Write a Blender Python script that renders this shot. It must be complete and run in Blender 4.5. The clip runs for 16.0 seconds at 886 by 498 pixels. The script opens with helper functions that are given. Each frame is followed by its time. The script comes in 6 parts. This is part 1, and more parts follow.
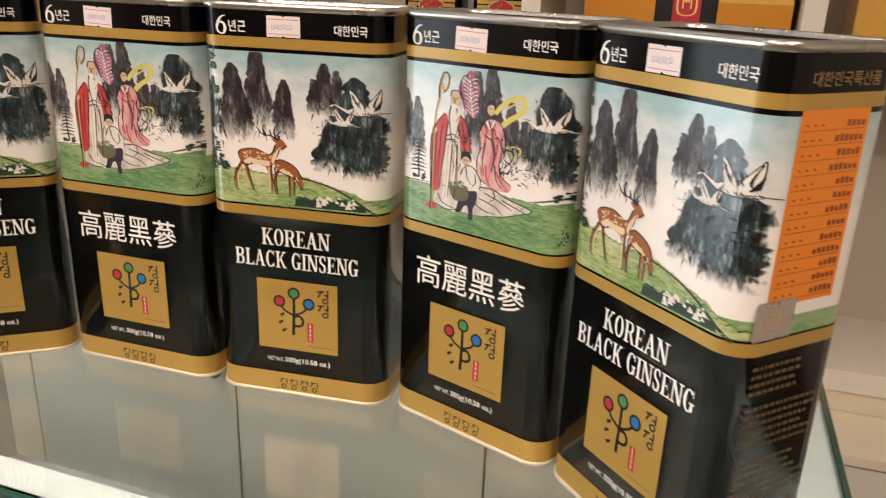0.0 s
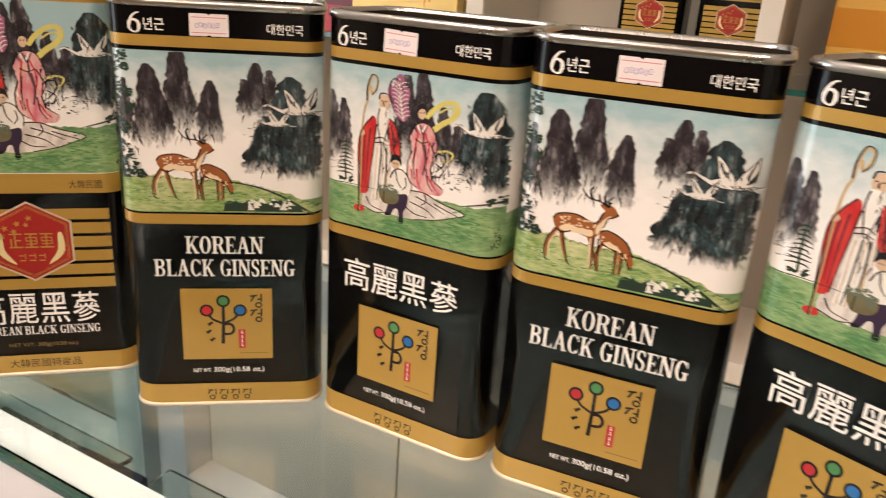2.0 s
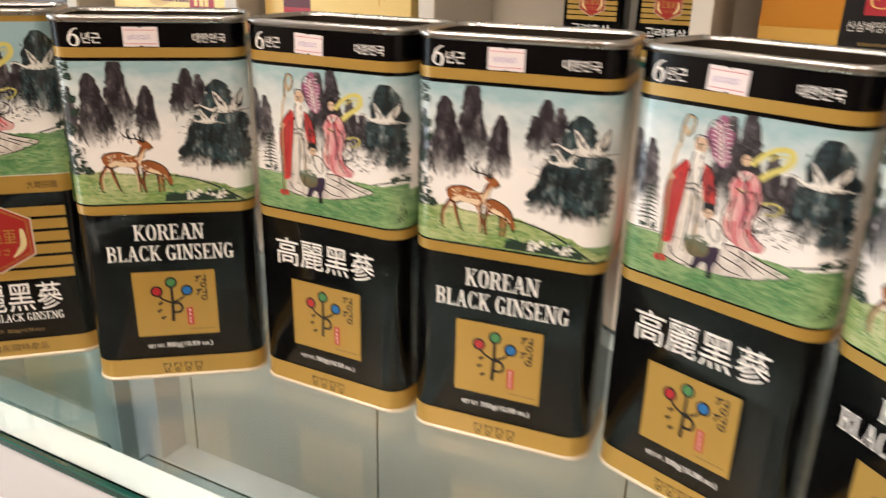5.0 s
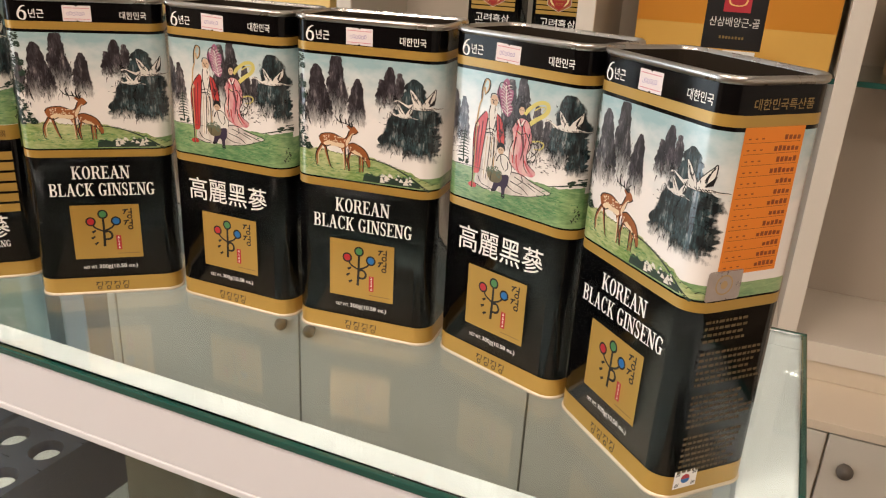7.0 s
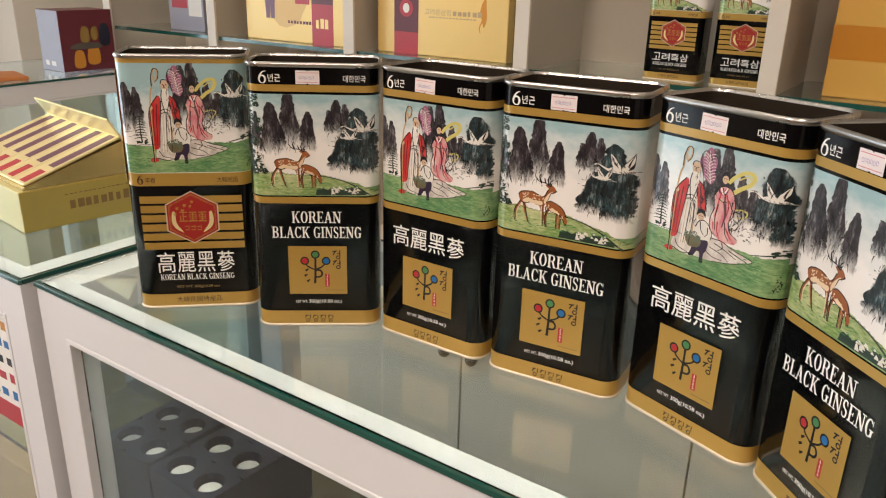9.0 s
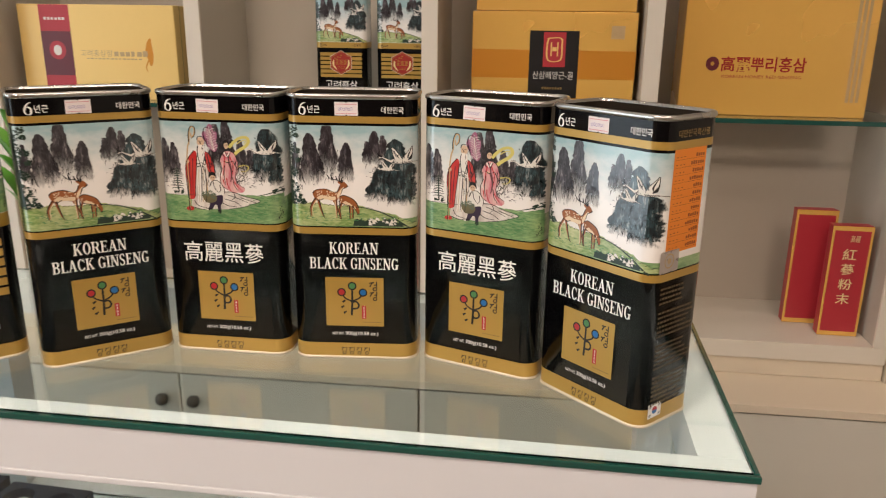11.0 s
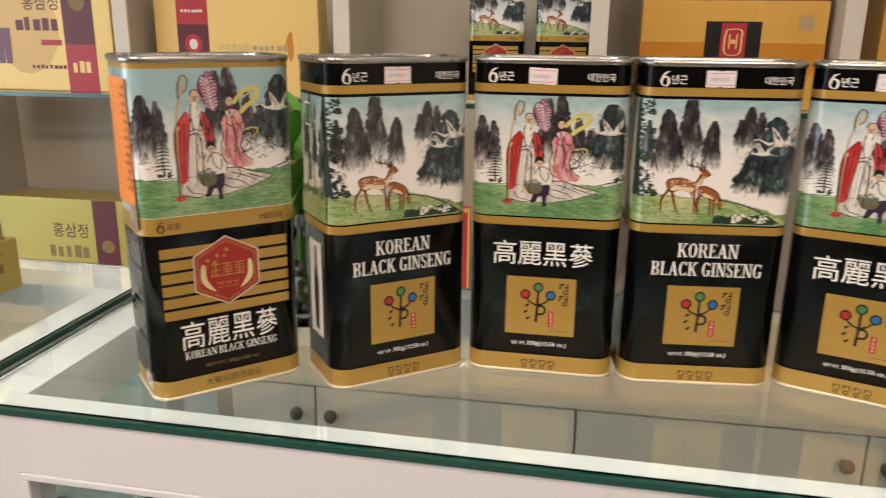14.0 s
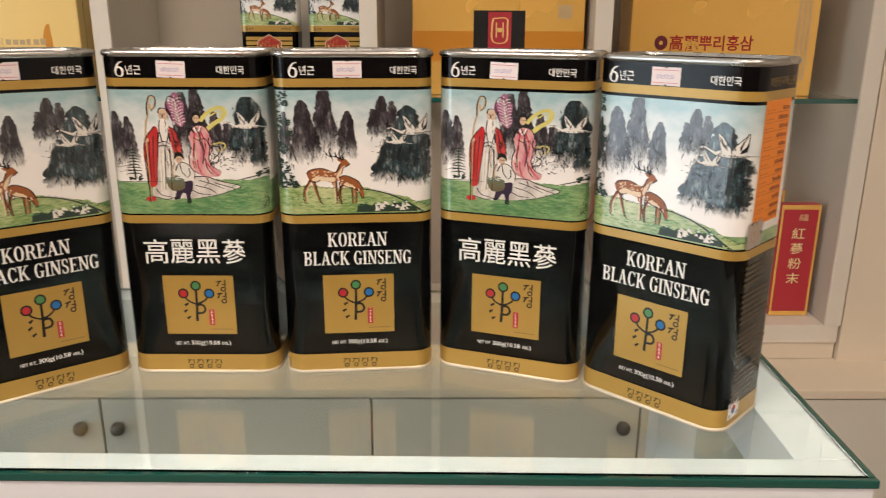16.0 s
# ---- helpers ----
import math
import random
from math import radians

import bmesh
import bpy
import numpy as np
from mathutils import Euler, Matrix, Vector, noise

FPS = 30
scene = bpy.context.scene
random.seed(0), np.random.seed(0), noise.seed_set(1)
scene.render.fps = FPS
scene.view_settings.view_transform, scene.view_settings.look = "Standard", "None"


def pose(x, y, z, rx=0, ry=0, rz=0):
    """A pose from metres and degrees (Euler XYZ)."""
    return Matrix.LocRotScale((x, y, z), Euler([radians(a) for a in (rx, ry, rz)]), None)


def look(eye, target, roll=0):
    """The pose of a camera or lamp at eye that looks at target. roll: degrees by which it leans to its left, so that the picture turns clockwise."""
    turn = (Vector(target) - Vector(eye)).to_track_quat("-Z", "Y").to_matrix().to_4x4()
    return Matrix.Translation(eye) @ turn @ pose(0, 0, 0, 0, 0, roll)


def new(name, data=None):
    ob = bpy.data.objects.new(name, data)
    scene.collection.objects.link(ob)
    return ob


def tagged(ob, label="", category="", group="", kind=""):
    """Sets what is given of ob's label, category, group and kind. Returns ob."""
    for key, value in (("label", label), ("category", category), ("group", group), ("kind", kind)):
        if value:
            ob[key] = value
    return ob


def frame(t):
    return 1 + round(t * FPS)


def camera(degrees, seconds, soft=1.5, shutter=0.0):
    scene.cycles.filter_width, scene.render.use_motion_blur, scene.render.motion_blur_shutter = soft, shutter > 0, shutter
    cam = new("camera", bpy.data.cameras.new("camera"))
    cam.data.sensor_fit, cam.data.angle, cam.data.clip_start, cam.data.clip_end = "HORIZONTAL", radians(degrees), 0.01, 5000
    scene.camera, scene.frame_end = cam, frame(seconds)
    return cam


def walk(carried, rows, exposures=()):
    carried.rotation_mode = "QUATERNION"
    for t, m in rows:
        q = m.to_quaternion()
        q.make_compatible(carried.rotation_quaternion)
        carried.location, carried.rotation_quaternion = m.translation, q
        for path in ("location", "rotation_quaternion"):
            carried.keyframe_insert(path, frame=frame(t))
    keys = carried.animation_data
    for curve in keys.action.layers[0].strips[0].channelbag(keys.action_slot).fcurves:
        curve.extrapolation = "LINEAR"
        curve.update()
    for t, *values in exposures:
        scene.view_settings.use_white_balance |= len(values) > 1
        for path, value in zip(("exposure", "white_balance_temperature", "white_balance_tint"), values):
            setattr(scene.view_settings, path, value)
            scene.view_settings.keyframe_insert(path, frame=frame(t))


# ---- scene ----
import functools

cam = camera(59.6, 16.0, soft=1.15, shutter=0.35)
METRES, EYE, TILT, LEAN, TURN = 1.33, 1.24, 0.0, 0.0, 17.2
ROWS = [
    (0.0, 0.0, 0.0, 0.0, 0.73, -19.1, -2.11),
    (0.5, -0.0164, 0.0149, 0.0054, 2.01, -19.35, -1.93),
    (1.0, -0.033, 0.0336, 0.0049, 4.71, -19.48, -2.68),
    (1.5, -0.0567, 0.0464, 0.0078, 8.03, -19.81, -3.74),
    (2.0, -0.0784, 0.062, 0.0091, 11.72, -20.5, -3.66),
    (2.5, -0.0994, 0.0718, 0.009, 15.39, -20.63, -4.16),
    (3.0, -0.1155, 0.0796, 0.0082, 18.72, -20.41, -4.01),
    (3.5, -0.1204, 0.0789, 0.0121, 20.42, -20.23, -3.49),
    (4.0, -0.1106, 0.0745, 0.0128, 19.14, -19.91, -3.49),
    (4.5, -0.0834, 0.0616, 0.0187, 14.61, -19.86, -2.63),
    (5.0, -0.0403, 0.0275, 0.0157, 9.85, -20.8, -1.26),
    (5.2, -0.0237, 0.0091, 0.0132, 8.31, -21.21, -1.01),
    (7.3, 0.0105, -0.0713, 0.0270, 5.63, -21.36, -2.99),
    (7.5, -0.0017, -0.0707, 0.0284, 6.95, -20.91, -2.86),
    (8.0, -0.0306, -0.0938, 0.0344, 11.63, -20.39, -2.37),
    (8.5, -0.0262, -0.0935, 0.0397, 16.25, -20.51, -2.29),
    (9.0, -0.01, -0.0867, 0.046, 17.05, -20.19, -1.49),
    (9.5, -0.0406, -0.1504, 0.0491, 11.35, -19.09, -0.52),
    (10.0, -0.0788, -0.2067, 0.0456, 2.73, -19.01, -1.43),
    (10.2, -0.0809, -0.2033, 0.0489, -0.87, -18.68, -1.3),
    (12.3, -0.1880, -0.0663, 0.0056, -13.64, -15.19, -0.63),
    (12.5, -0.2152, -0.06, 0.0069, -12.58, -15.35, -0.61),
    (13.0, -0.2675, -0.048, 0.0022, -8.1, -16.01, -1.09),
    (13.5, -0.2773, -0.047, 0.002, -5.71, -16.13, -1.04),
    (14.0, -0.2507, -0.0524, 0.0035, -7.3, -15.97, -0.65),
    (14.5, -0.2204, -0.0606, 0.0056, -10.22, -15.87, -0.6),
    (15.0, -0.1897, -0.0658, 0.0086, -13.15, -15.92, -0.65),
    (15.5, -0.1605, -0.0686, 0.0075, -15.82, -16.31, -0.36),
    (16.0, -0.1407, -0.0738, 0.0052, -17.78, -16.61, -0.26),
]
walk(cam, [(t, pose(0, 0, EYE, TILT, LEAN, TURN) @ pose(METRES * x, METRES * y, METRES * z, 90 + pitch, roll, yaw)) for t, x, y, z, yaw, pitch, roll in ROWS],
     [(0, 0.05, 6700, 12), (0.7, 0.15, 6750, 13), (1.5, 0.26, 6800, 14), (2.5, 0.24, 6700, 12), (3.0, 0.20, 6600, 11), (3.5, 0.11, 6500, 10), (4.0, 0.04, 6500, 10), (4.5, 0.14, 6500, 10), (5.0, 0.25, 6500, 10),
      (5.2, 0.24, 6500, 10), (7.3, 0.05, 6700, 12), (8.5, 0.0, 6500, 10), (10.0, -0.14, 6450, 10), (12.3, 0.0, 6700, 12), (13.5, -0.06, 6500, 10), (16.0, 0.0, 6500, 10)])

# ---- light: ceiling panels and downlights of the shop, closed room ----
world = bpy.data.worlds.new("world")
scene.world = world
world.use_nodes = True
world.node_tree.nodes["Background"].inputs[0].default_value = (1.0, 0.9, 0.78, 1)
world.node_tree.nodes["Background"].inputs[1].default_value = 0.15
WARM = (1.0, 0.825, 0.695)


def ceiling_lamp(x, y, size, watts, z=2.66):
    data = bpy.data.lights.new("ceiling_lamp", "AREA")
    data.shape, data.size, data.energy, data.color = "SQUARE", size, watts, WARM
    ob = new("ceiling_lamp", data)
    ob.matrix_world = pose(x, y, z)
    return ob


PANELS = [(-1.0, -0.75), (0.5, -0.75), (-1.0, -1.9), (0.5, -1.9)]
for lx, ly in PANELS:
    ceiling_lamp(lx, ly, 0.5, (15.5 if ly > -1 else 23.5) * (1.32 if lx < 0 else 0.68))
DOWNS = [(-1.4, 0.95), (-0.75, 0.95), (-0.1, 0.95), (0.55, 0.95)]
for lx, ly in DOWNS:
    ceiling_lamp(lx, ly, 0.07, 1.6)
# daylight through the shop door in the left wall
data = bpy.data.lights.new("door_daylight", "AREA")
data.shape, data.size, data.size_y, data.energy, data.color = "RECTANGLE", 1.85, 1.9, 30, (0.80, 0.90, 1.0)
new("door_daylight", data).matrix_world = look((-2.93, -0.35, 1.10), (0, -0.15, 1.10))

# ---- materials ----



class Nodes:
    """A small wrapper to chain shader nodes."""

    def __init__(self, name):
        self.m = bpy.data.materials.new(name)
        self.m.use_nodes = True
        self.t = self.m.node_tree
        self.b = self.t.nodes["Principled BSDF"]

    def add(self, kind):
        return self.t.nodes.new(kind)

    def link(self, a, b):
        self.t.links.new(a, b)

    def noise(self, vec, scale, detail=4.0, rough=0.55):
        n = self.add("ShaderNodeTexNoise")
        n.inputs["Scale"].default_value, n.inputs["Detail"].default_value, n.inputs["Roughness"].default_value = scale, detail, rough
        self.link(vec, n.inputs["Vector"])
        return n.outputs["Fac"]

    def ramp(self, fac, stops):
        r = self.add("ShaderNodeValToRGB")
        el = r.color_ramp.elements
        while len(el) < len(stops):
            el.new(0.5)
        for e, (p, c) in zip(el, stops):
            e.position, e.color = p, (*c, 1)
        self.link(fac, r.inputs["Fac"])
        return r.outputs["Color"]

    def mix(self, fac, a, b, blend="MIX"):
        n = self.add("ShaderNodeMix")
        n.data_type, n.blend_type = "RGBA", blend
        for sock, v in ((n.inputs[0], fac), (n.inputs[6], a), (n.inputs[7], b)):
            if isinstance(v, bpy.types.NodeSocket):
                self.link(v, sock)
            else:
                sock.default_value = v if isinstance(v, (int, float)) else (*v, 1)
        return n.outputs[2]

    def math(self, op, a, b=0.0, clamp=False):
        n = self.add("ShaderNodeMath")
        n.operation, n.use_clamp = op, clamp
        for i, v in enumerate((a, b)):
            if isinstance(v, bpy.types.NodeSocket):
                self.link(v, n.inputs[i])
            else:
                n.inputs[i].default_value = v
        return n.outputs[0]

    def coords(self, out="Object", scale=(1, 1, 1)):
        c = self.add("ShaderNodeTexCoord")
        mp = self.add("ShaderNodeMapping")
        mp.inputs["Scale"].default_value = scale
        self.link(c.outputs[out], mp.inputs["Vector"])
        return mp.outputs["Vector"]

    def bump(self, height, strength, dist=0.001):
        n = self.add("ShaderNodeBump")
        n.inputs["Strength"].default_value, n.inputs["Distance"].default_value = strength, dist
        self.link(height, n.inputs["Height"])
        self.link(n.outputs["Normal"], self.b.inputs["Normal"])

    def set(self, rough=0.5, metal=0.0, coat=0.0, spec=0.5):
        self.b.inputs["Roughness"].default_value, self.b.inputs["Metallic"].default_value = rough, metal
        self.b.inputs["Coat Weight"].default_value, self.b.inputs["Coat Roughness"].default_value = coat, 0.12
        self.b.inputs["Specular IOR Level"].default_value = spec
        return self


def surf(name, col, rough=0.5, metal=0.0, var=0.12, scale=30, bump=0.05, coat=0.0, spec=0.5, stretch=(1, 1, 1)):
    """A surface with colour and gloss varied at two scales and fine relief."""
    n = Nodes(name).set(rough, metal, coat, spec)
    v = n.coords(scale=stretch)
    fine, broad = n.noise(v, scale * 8, 5), n.noise(v, scale * 0.35, 3)
    dark, light = [c * (1 - var) for c in col], [min(1, c * (1 + var)) for c in col]
    col1 = n.mix(broad, dark, light)
    col2 = n.mix(n.math("MULTIPLY", fine, 0.5), col1, [c * (1 - var * 0.7) for c in col])
    n.link(col2, n.b.inputs["Base Color"])
    r = n.math("ADD", n.math("MULTIPLY", broad, rough * 0.5), rough * 0.75)
    n.link(r, n.b.inputs["Roughness"])
    if bump:
        n.bump(fine, bump)
    return n.m


def glass(name, tint, rough=0.0):
    n = Nodes(name).set(rough)
    n.b.inputs["Base Color"].default_value = (*tint, 1)
    n.b.inputs["Transmission Weight"].default_value = 1
    n.b.inputs["IOR"].default_value = 1.45
    v = n.coords()
    n.link(n.math("MULTIPLY", n.noise(v, 9, 4), 0.035), n.b.inputs["Roughness"])
    return n.m


def picture_ground(name, sky, mist):
    """Printed sky that pales into mist, by height on the tin."""
    n = Nodes(name).set(0.25, 0.0, 0.8)
    c = n.add("ShaderNodeTexCoord")
    sep = n.add("ShaderNodeSeparateXYZ")
    n.link(c.outputs["Object"], sep.inputs[0])
    h = n.math("DIVIDE", n.math("SUBTRACT", sep.outputs[2], 0.1168), 0.084)
    cloud = n.noise(n.coords(scale=(60, 60, 110)), 1.0, 4)
    h2 = n.math("ADD", h, n.math("MULTIPLY", n.math("SUBTRACT", cloud, 0.5), 0.45))
    n.link(n.ramp(h2, [(0.0, mist), (0.5, mist), (0.8, [0.5 * (a + b) for a, b in zip(sky, mist)]), (1.0, sky)]), n.b.inputs["Base Color"])
    return n.m


def ink(name, dark, mid, mist, low=0.05, high=0.5):
    """Ink-wash rock: dark brushed top that dissolves into mist at its foot."""
    n = Nodes(name).set(0.28, 0.0, 0.8)
    uv = n.add("ShaderNodeTexCoord")
    sep = n.add("ShaderNodeSeparateXYZ")
    n.link(uv.outputs["UV"], sep.inputs[0])
    brush = n.noise(n.coords(scale=(420, 420, 110)), 1.0, 6, 0.7)
    blot = n.noise(n.coords(scale=(130, 130, 130)), 1.0, 3)
    rock = n.ramp(brush, [(0.40, dark), (0.55, mid), (0.72, [0.5 * (a + b) for a, b in zip(mid, mist)])])
    rock = n.mix(n.ramp(blot, [(0.42, (0, 0, 0)), (0.62, (0.85, 0.85, 0.85))]), rock, dark)
    fade = n.math("ADD", sep.outputs[1], n.math("MULTIPLY", n.math("SUBTRACT", brush, 0.5), 0.7))
    k = n.math("DIVIDE", n.math("SUBTRACT", fade, low), high - low, True)
    # ragged flanks: the ink thins out towards the sides
    side = n.math("SUBTRACT", 1.0, n.math("ABSOLUTE", n.math("SUBTRACT", n.math("MULTIPLY", sep.outputs[0], 2.0), 1.0)))
    ragged = n.math("MULTIPLY", n.math("ADD", side, n.math("MULTIPLY", n.math("SUBTRACT", blot, 0.5), 0.9)), 7.0, True)
    n.link(rock, n.b.inputs["Base Color"])
    n.link(n.math("MULTIPLY", k, ragged), n.b.inputs["Alpha"])
    return n.m


def meadow(name, a, b, c):
    n = Nodes(name).set(0.28, 0.0, 0.8)
    stroke = n.noise(n.coords(scale=(160, 160, 700)), 1.0, 5, 0.65)
    blot = n.noise(n.coords(scale=(45, 45, 70)), 1.0, 3)
    n.link(n.mix(n.math("MULTIPLY", blot, 0.8), n.ramp(stroke, [(0.34, a), (0.5, b), (0.66, c)]), n.ramp(blot, [(0.4, a), (0.62, c)])), n.b.inputs["Base Color"])
    return n.m


MIST = (0.88, 0.85, 0.81)
M_BLACK = surf("black_lacquer", (0.0028, 0.0026, 0.0030), 0.13, 0, 0.2, 25, 0.004, 0.0, 0.20)
M_GOLD = surf("gold_print", (0.46, 0.285, 0.060), 0.36, 0.25, 0.06, 25, 0.01, 0.2)
M_GOLDTXT = surf("dull_gold_ink", (0.25, 0.16, 0.05), 0.5, 0.1, 0.1, 60, 0)
M_RIM = surf("tin_plate", (0.50, 0.48, 0.45), 0.28, 1.0, 0.1, 60, 0.02)
# lid plate coloured dark and dull, in place of dark reflections and recess shade
M_LID = surf("dull_dark_plate", (0.030, 0.024, 0.018), 0.6, 0.0, 0.3, 25, 0.03, 0, 0.0)
M_FOOT = surf("cream_seam", (0.66, 0.58, 0.44), 0.35, 0.3, 0.1, 60, 0.02)
M_WHITE = surf("white_ink", (0.86, 0.84, 0.80), 0.4, 0, 0.05, 60, 0)
M_INK = surf("black_ink", (0.006, 0.0055, 0.006), 0.4, 0, 0.2, 60, 0)
M_RED = surf("red_ink", (0.46, 0.022, 0.03), 0.35, 0, 0.15, 90, 0)
M_GREENDOT = surf("green_ink", (0.065, 0.24, 0.085), 0.35, 0, 0.1, 90, 0)
M_BLUEDOT = surf("blue_ink", (0.015, 0.15, 0.42), 0.35, 0, 0.1, 90, 0)
M_SKY = picture_ground("printed_sky", (0.33, 0.50, 0.53), MIST)
M_ROCK = ink("printed_rock", (0.012, 0.010, 0.014), (0.075, 0.066, 0.078), MIST, 0.05, 0.42)
M_CRAG = ink("printed_crag", (0.005, 0.009, 0.012), (0.040, 0.085, 0.095), MIST, 0.0, 0.25)
M_MEADOW = meadow("printed_meadow", (0.055, 0.16, 0.06), (0.15, 0.32, 0.13), (0.34, 0.48, 0.22))
M_MEADOW2 = meadow("printed_pale_meadow", (0.10, 0.22, 0.045), (0.30, 0.42, 0.14), (0.60, 0.62, 0.34))
M_DEER = surf("printed_deer_brown", (0.33, 0.105, 0.03), 0.35, 0, 0.35, 140, 0)
M_TAN = surf("printed_tan", (0.52, 0.36, 0.18), 0.35, 0, 0.2, 140, 0)
M_ROBE = surf("printed_red_robe", (0.55, 0.035, 0.045), 0.35, 0, 0.3, 120, 0)
M_MAUVE = surf("printed_mauve_leaf", (0.36, 0.12, 0.22), 0.35, 0, 0.3, 120, 0)
M_YELLOW = surf("printed_yellow", (0.62, 0.56, 0.16), 0.35, 0, 0.2, 120, 0)
M_SKIN = surf("printed_ochre", (0.62, 0.44, 0.30), 0.35, 0, 0.1, 120, 0)
M_SPECK = surf("printed_cream", (0.78, 0.62, 0.42), 0.35, 0, 0.1, 160, 0)
M_PALE = surf("printed_white", (0.78, 0.75, 0.69), 0.35, 0, 0.1, 160, 0)
M_FOLIAGE = surf("printed_foliage", (0.02, 0.045, 0.03), 0.35, 0, 0.6, 120, 0)
M_BASKET = surf("printed_basket", (0.16, 0.14, 0.07), 0.35, 0, 0.5, 300, 0)
M_TAG = surf("paper_tag", (0.80, 0.72, 0.72), 0.6, 0, 0.04, 60, 0.02)
M_TAGLINE = surf("pink_tag_line", (0.62, 0.20, 0.24), 0.6, 0, 0.1, 60, 0)
M_PEN = surf("purple_pen", (0.30, 0.22, 0.45), 0.6, 0, 0.1, 60, 0)
M_ORANGE = surf("orange_paper", (0.86, 0.26, 0.025), 0.55, 0, 0.06, 60, 0.02)
M_ORANGETXT = surf("brown_stamp_ink", (0.30, 0.07, 0.015), 0.6, 0, 0.2, 60, 0)
M_FINE = surf("faint_gold_ink", (0.11, 0.075, 0.03), 0.5, 0.1, 0.15, 60, 0)
M_HOLO = surf("silver_hologram", (0.52, 0.46, 0.43), 0.28, 0.6, 0.3, 200, 0.02)
M_CRIMSON = surf("crimson_enamel", (0.35, 0.020, 0.018), 0.3, 0, 0.15, 60, 0, 0.2)

def washed(name, deep, pale, stretch):
    """Printed watercolour that runs from deep to pale in streaks."""
    n = Nodes(name).set(0.28, 0.0, 0.8)
    f = n.noise(n.coords(scale=stretch), 1.0, 4, 0.6)
    n.link(n.ramp(f, [(0.36, deep), (0.62, pale)]), n.b.inputs["Base Color"])
    return n.m


M_PINKWASH = washed("pink_watercolour", (0.60, 0.16, 0.21), (0.74, 0.50, 0.46), (160, 160, 60))
M_CLOTHWASH = washed("white_watercolour", (0.50, 0.44, 0.40), (0.76, 0.72, 0.66), (170, 170, 90))
M_REDWASH = washed("red_watercolour", (0.50, 0.018, 0.020), (0.60, 0.06, 0.05), (180, 180, 60))
M_GREYPRINT = surf("grey_fine_print", (0.20, 0.185, 0.16), 0.5, 0, 0.3, 90, 0)
M_BROWNINK = surf("brown_black_ink", (0.045, 0.022, 0.010), 0.45, 0, 0.2, 60, 0)
M_SASH = surf("brown_sash_ink", (0.13, 0.045, 0.05), 0.4, 0, 0.2, 60, 0)
M_TROUSER = surf("violet_black_ink", (0.035, 0.02, 0.05), 0.4, 0, 0.3, 60, 0)
M_HERB = surf("grey_green_ink", (0.13, 0.17, 0.12), 0.5, 0, 0.5, 90, 0)
M_GLASS = glass("counter_glass", (0.78, 0.885, 0.868))
M_EDGE = surf("green_glass_edge", (0.010, 0.078, 0.062), 0.12, 0, 0.35, 18, 0.01, 0.5, 0.6, (0.3, 1, 1))
# white frame paint, tinted faintly blue to stand in for side daylight
M_FRAME = surf("white_paint_blue_tint", (0.715, 0.715, 0.735), 0.42, 0, 0.03, 8, 0.03, 0.1)
M_CARCASS = surf("greige_board", (0.465, 0.412, 0.34), 0.5, 0, 0.05, 6, 0.03)
M_UPRIGHT = surf("ivory_edge_board", (0.68, 0.62, 0.53), 0.45, 0, 0.03, 8, 0.03)
M_BASE = surf("beige_laminate", (0.71, 0.61, 0.475), 0.45, 0, 0.05, 6, 0.03)
M_DOOR = surf("pale_greige_door", (0.64, 0.60, 0.52), 0.4, 0, 0.04, 6, 0.03)
M_WALL = surf("warm_white_wall", (0.76, 0.70, 0.61), 0.8, 0, 0.04, 4, 0.06)
# for the unseen front wall, dark to keep tin reflections low
M_WALLDARK = surf("unseen_dark_brown", (0.16, 0.11, 0.075), 0.5, 0, 0.15, 4, 0.06, 0, 0.5, (1, 1, 0.1))
M_CEIL = surf("white_ceiling", (0.82, 0.80, 0.76), 0.85, 0, 0.03, 4, 0.05)
M_FLOOR = surf("tan_floor_tile", (0.15, 0.115, 0.08), 0.35, 0, 0.12, 5, 0.05)
M_CHROME = surf("polished_steel", (0.65, 0.64, 0.62), 0.18, 1.0, 0.1, 40, 0.01)
M_KNOB = surf("dark_knob", (0.11, 0.092, 0.075), 0.5, 0.1, 0.2, 40, 0.01)
M_YBOX = surf("pale_gold_card", (0.86, 0.60, 0.21), 0.38, 0.15, 0.08, 12, 0.02, 0.15)
M_OBOX = surf("amber_gold_card", (0.86, 0.50, 0.115), 0.27, 0.25, 0.12, 9, 0.03, 0.4)
M_OBAND = surf("orange_card", (0.66, 0.27, 0.03), 0.32, 0.2, 0.1, 9, 0.02, 0.2)
M_GBOX = surf("green_gold_card", (0.51, 0.39, 0.095), 0.34, 0.45, 0.1, 14, 0.02, 0.15)
M_FOIL = surf("bright_gold_foil", (0.92, 0.80, 0.42), 0.30, 0.35, 0.12, 20, 0.08)
M_MIRRORGOLD = surf("mirror_gold_card", (0.66, 0.50, 0.20), 0.2, 0.75, 0.12, 14, 0.02)
M_COPPER = surf("copper_card", (0.55, 0.34, 0.10), 0.22, 0.7, 0.15, 20, 0.03)
M_BADGE = surf("honey_card", (0.70, 0.45, 0.17), 0.4, 0.1, 0.1, 20, 0.02)
M_MAROON = surf("maroon_card", (0.13, 0.018, 0.028), 0.36, 0, 0.1, 20, 0.02)
M_CARDRED = surf("red_card", (0.46, 0.032, 0.045), 0.36, 0, 0.12, 20, 0.02)
M_PURPLE = surf("dusty_purple_foil", (0.17, 0.075, 0.11), 0.38, 0.1, 0.15, 30, 0.04)
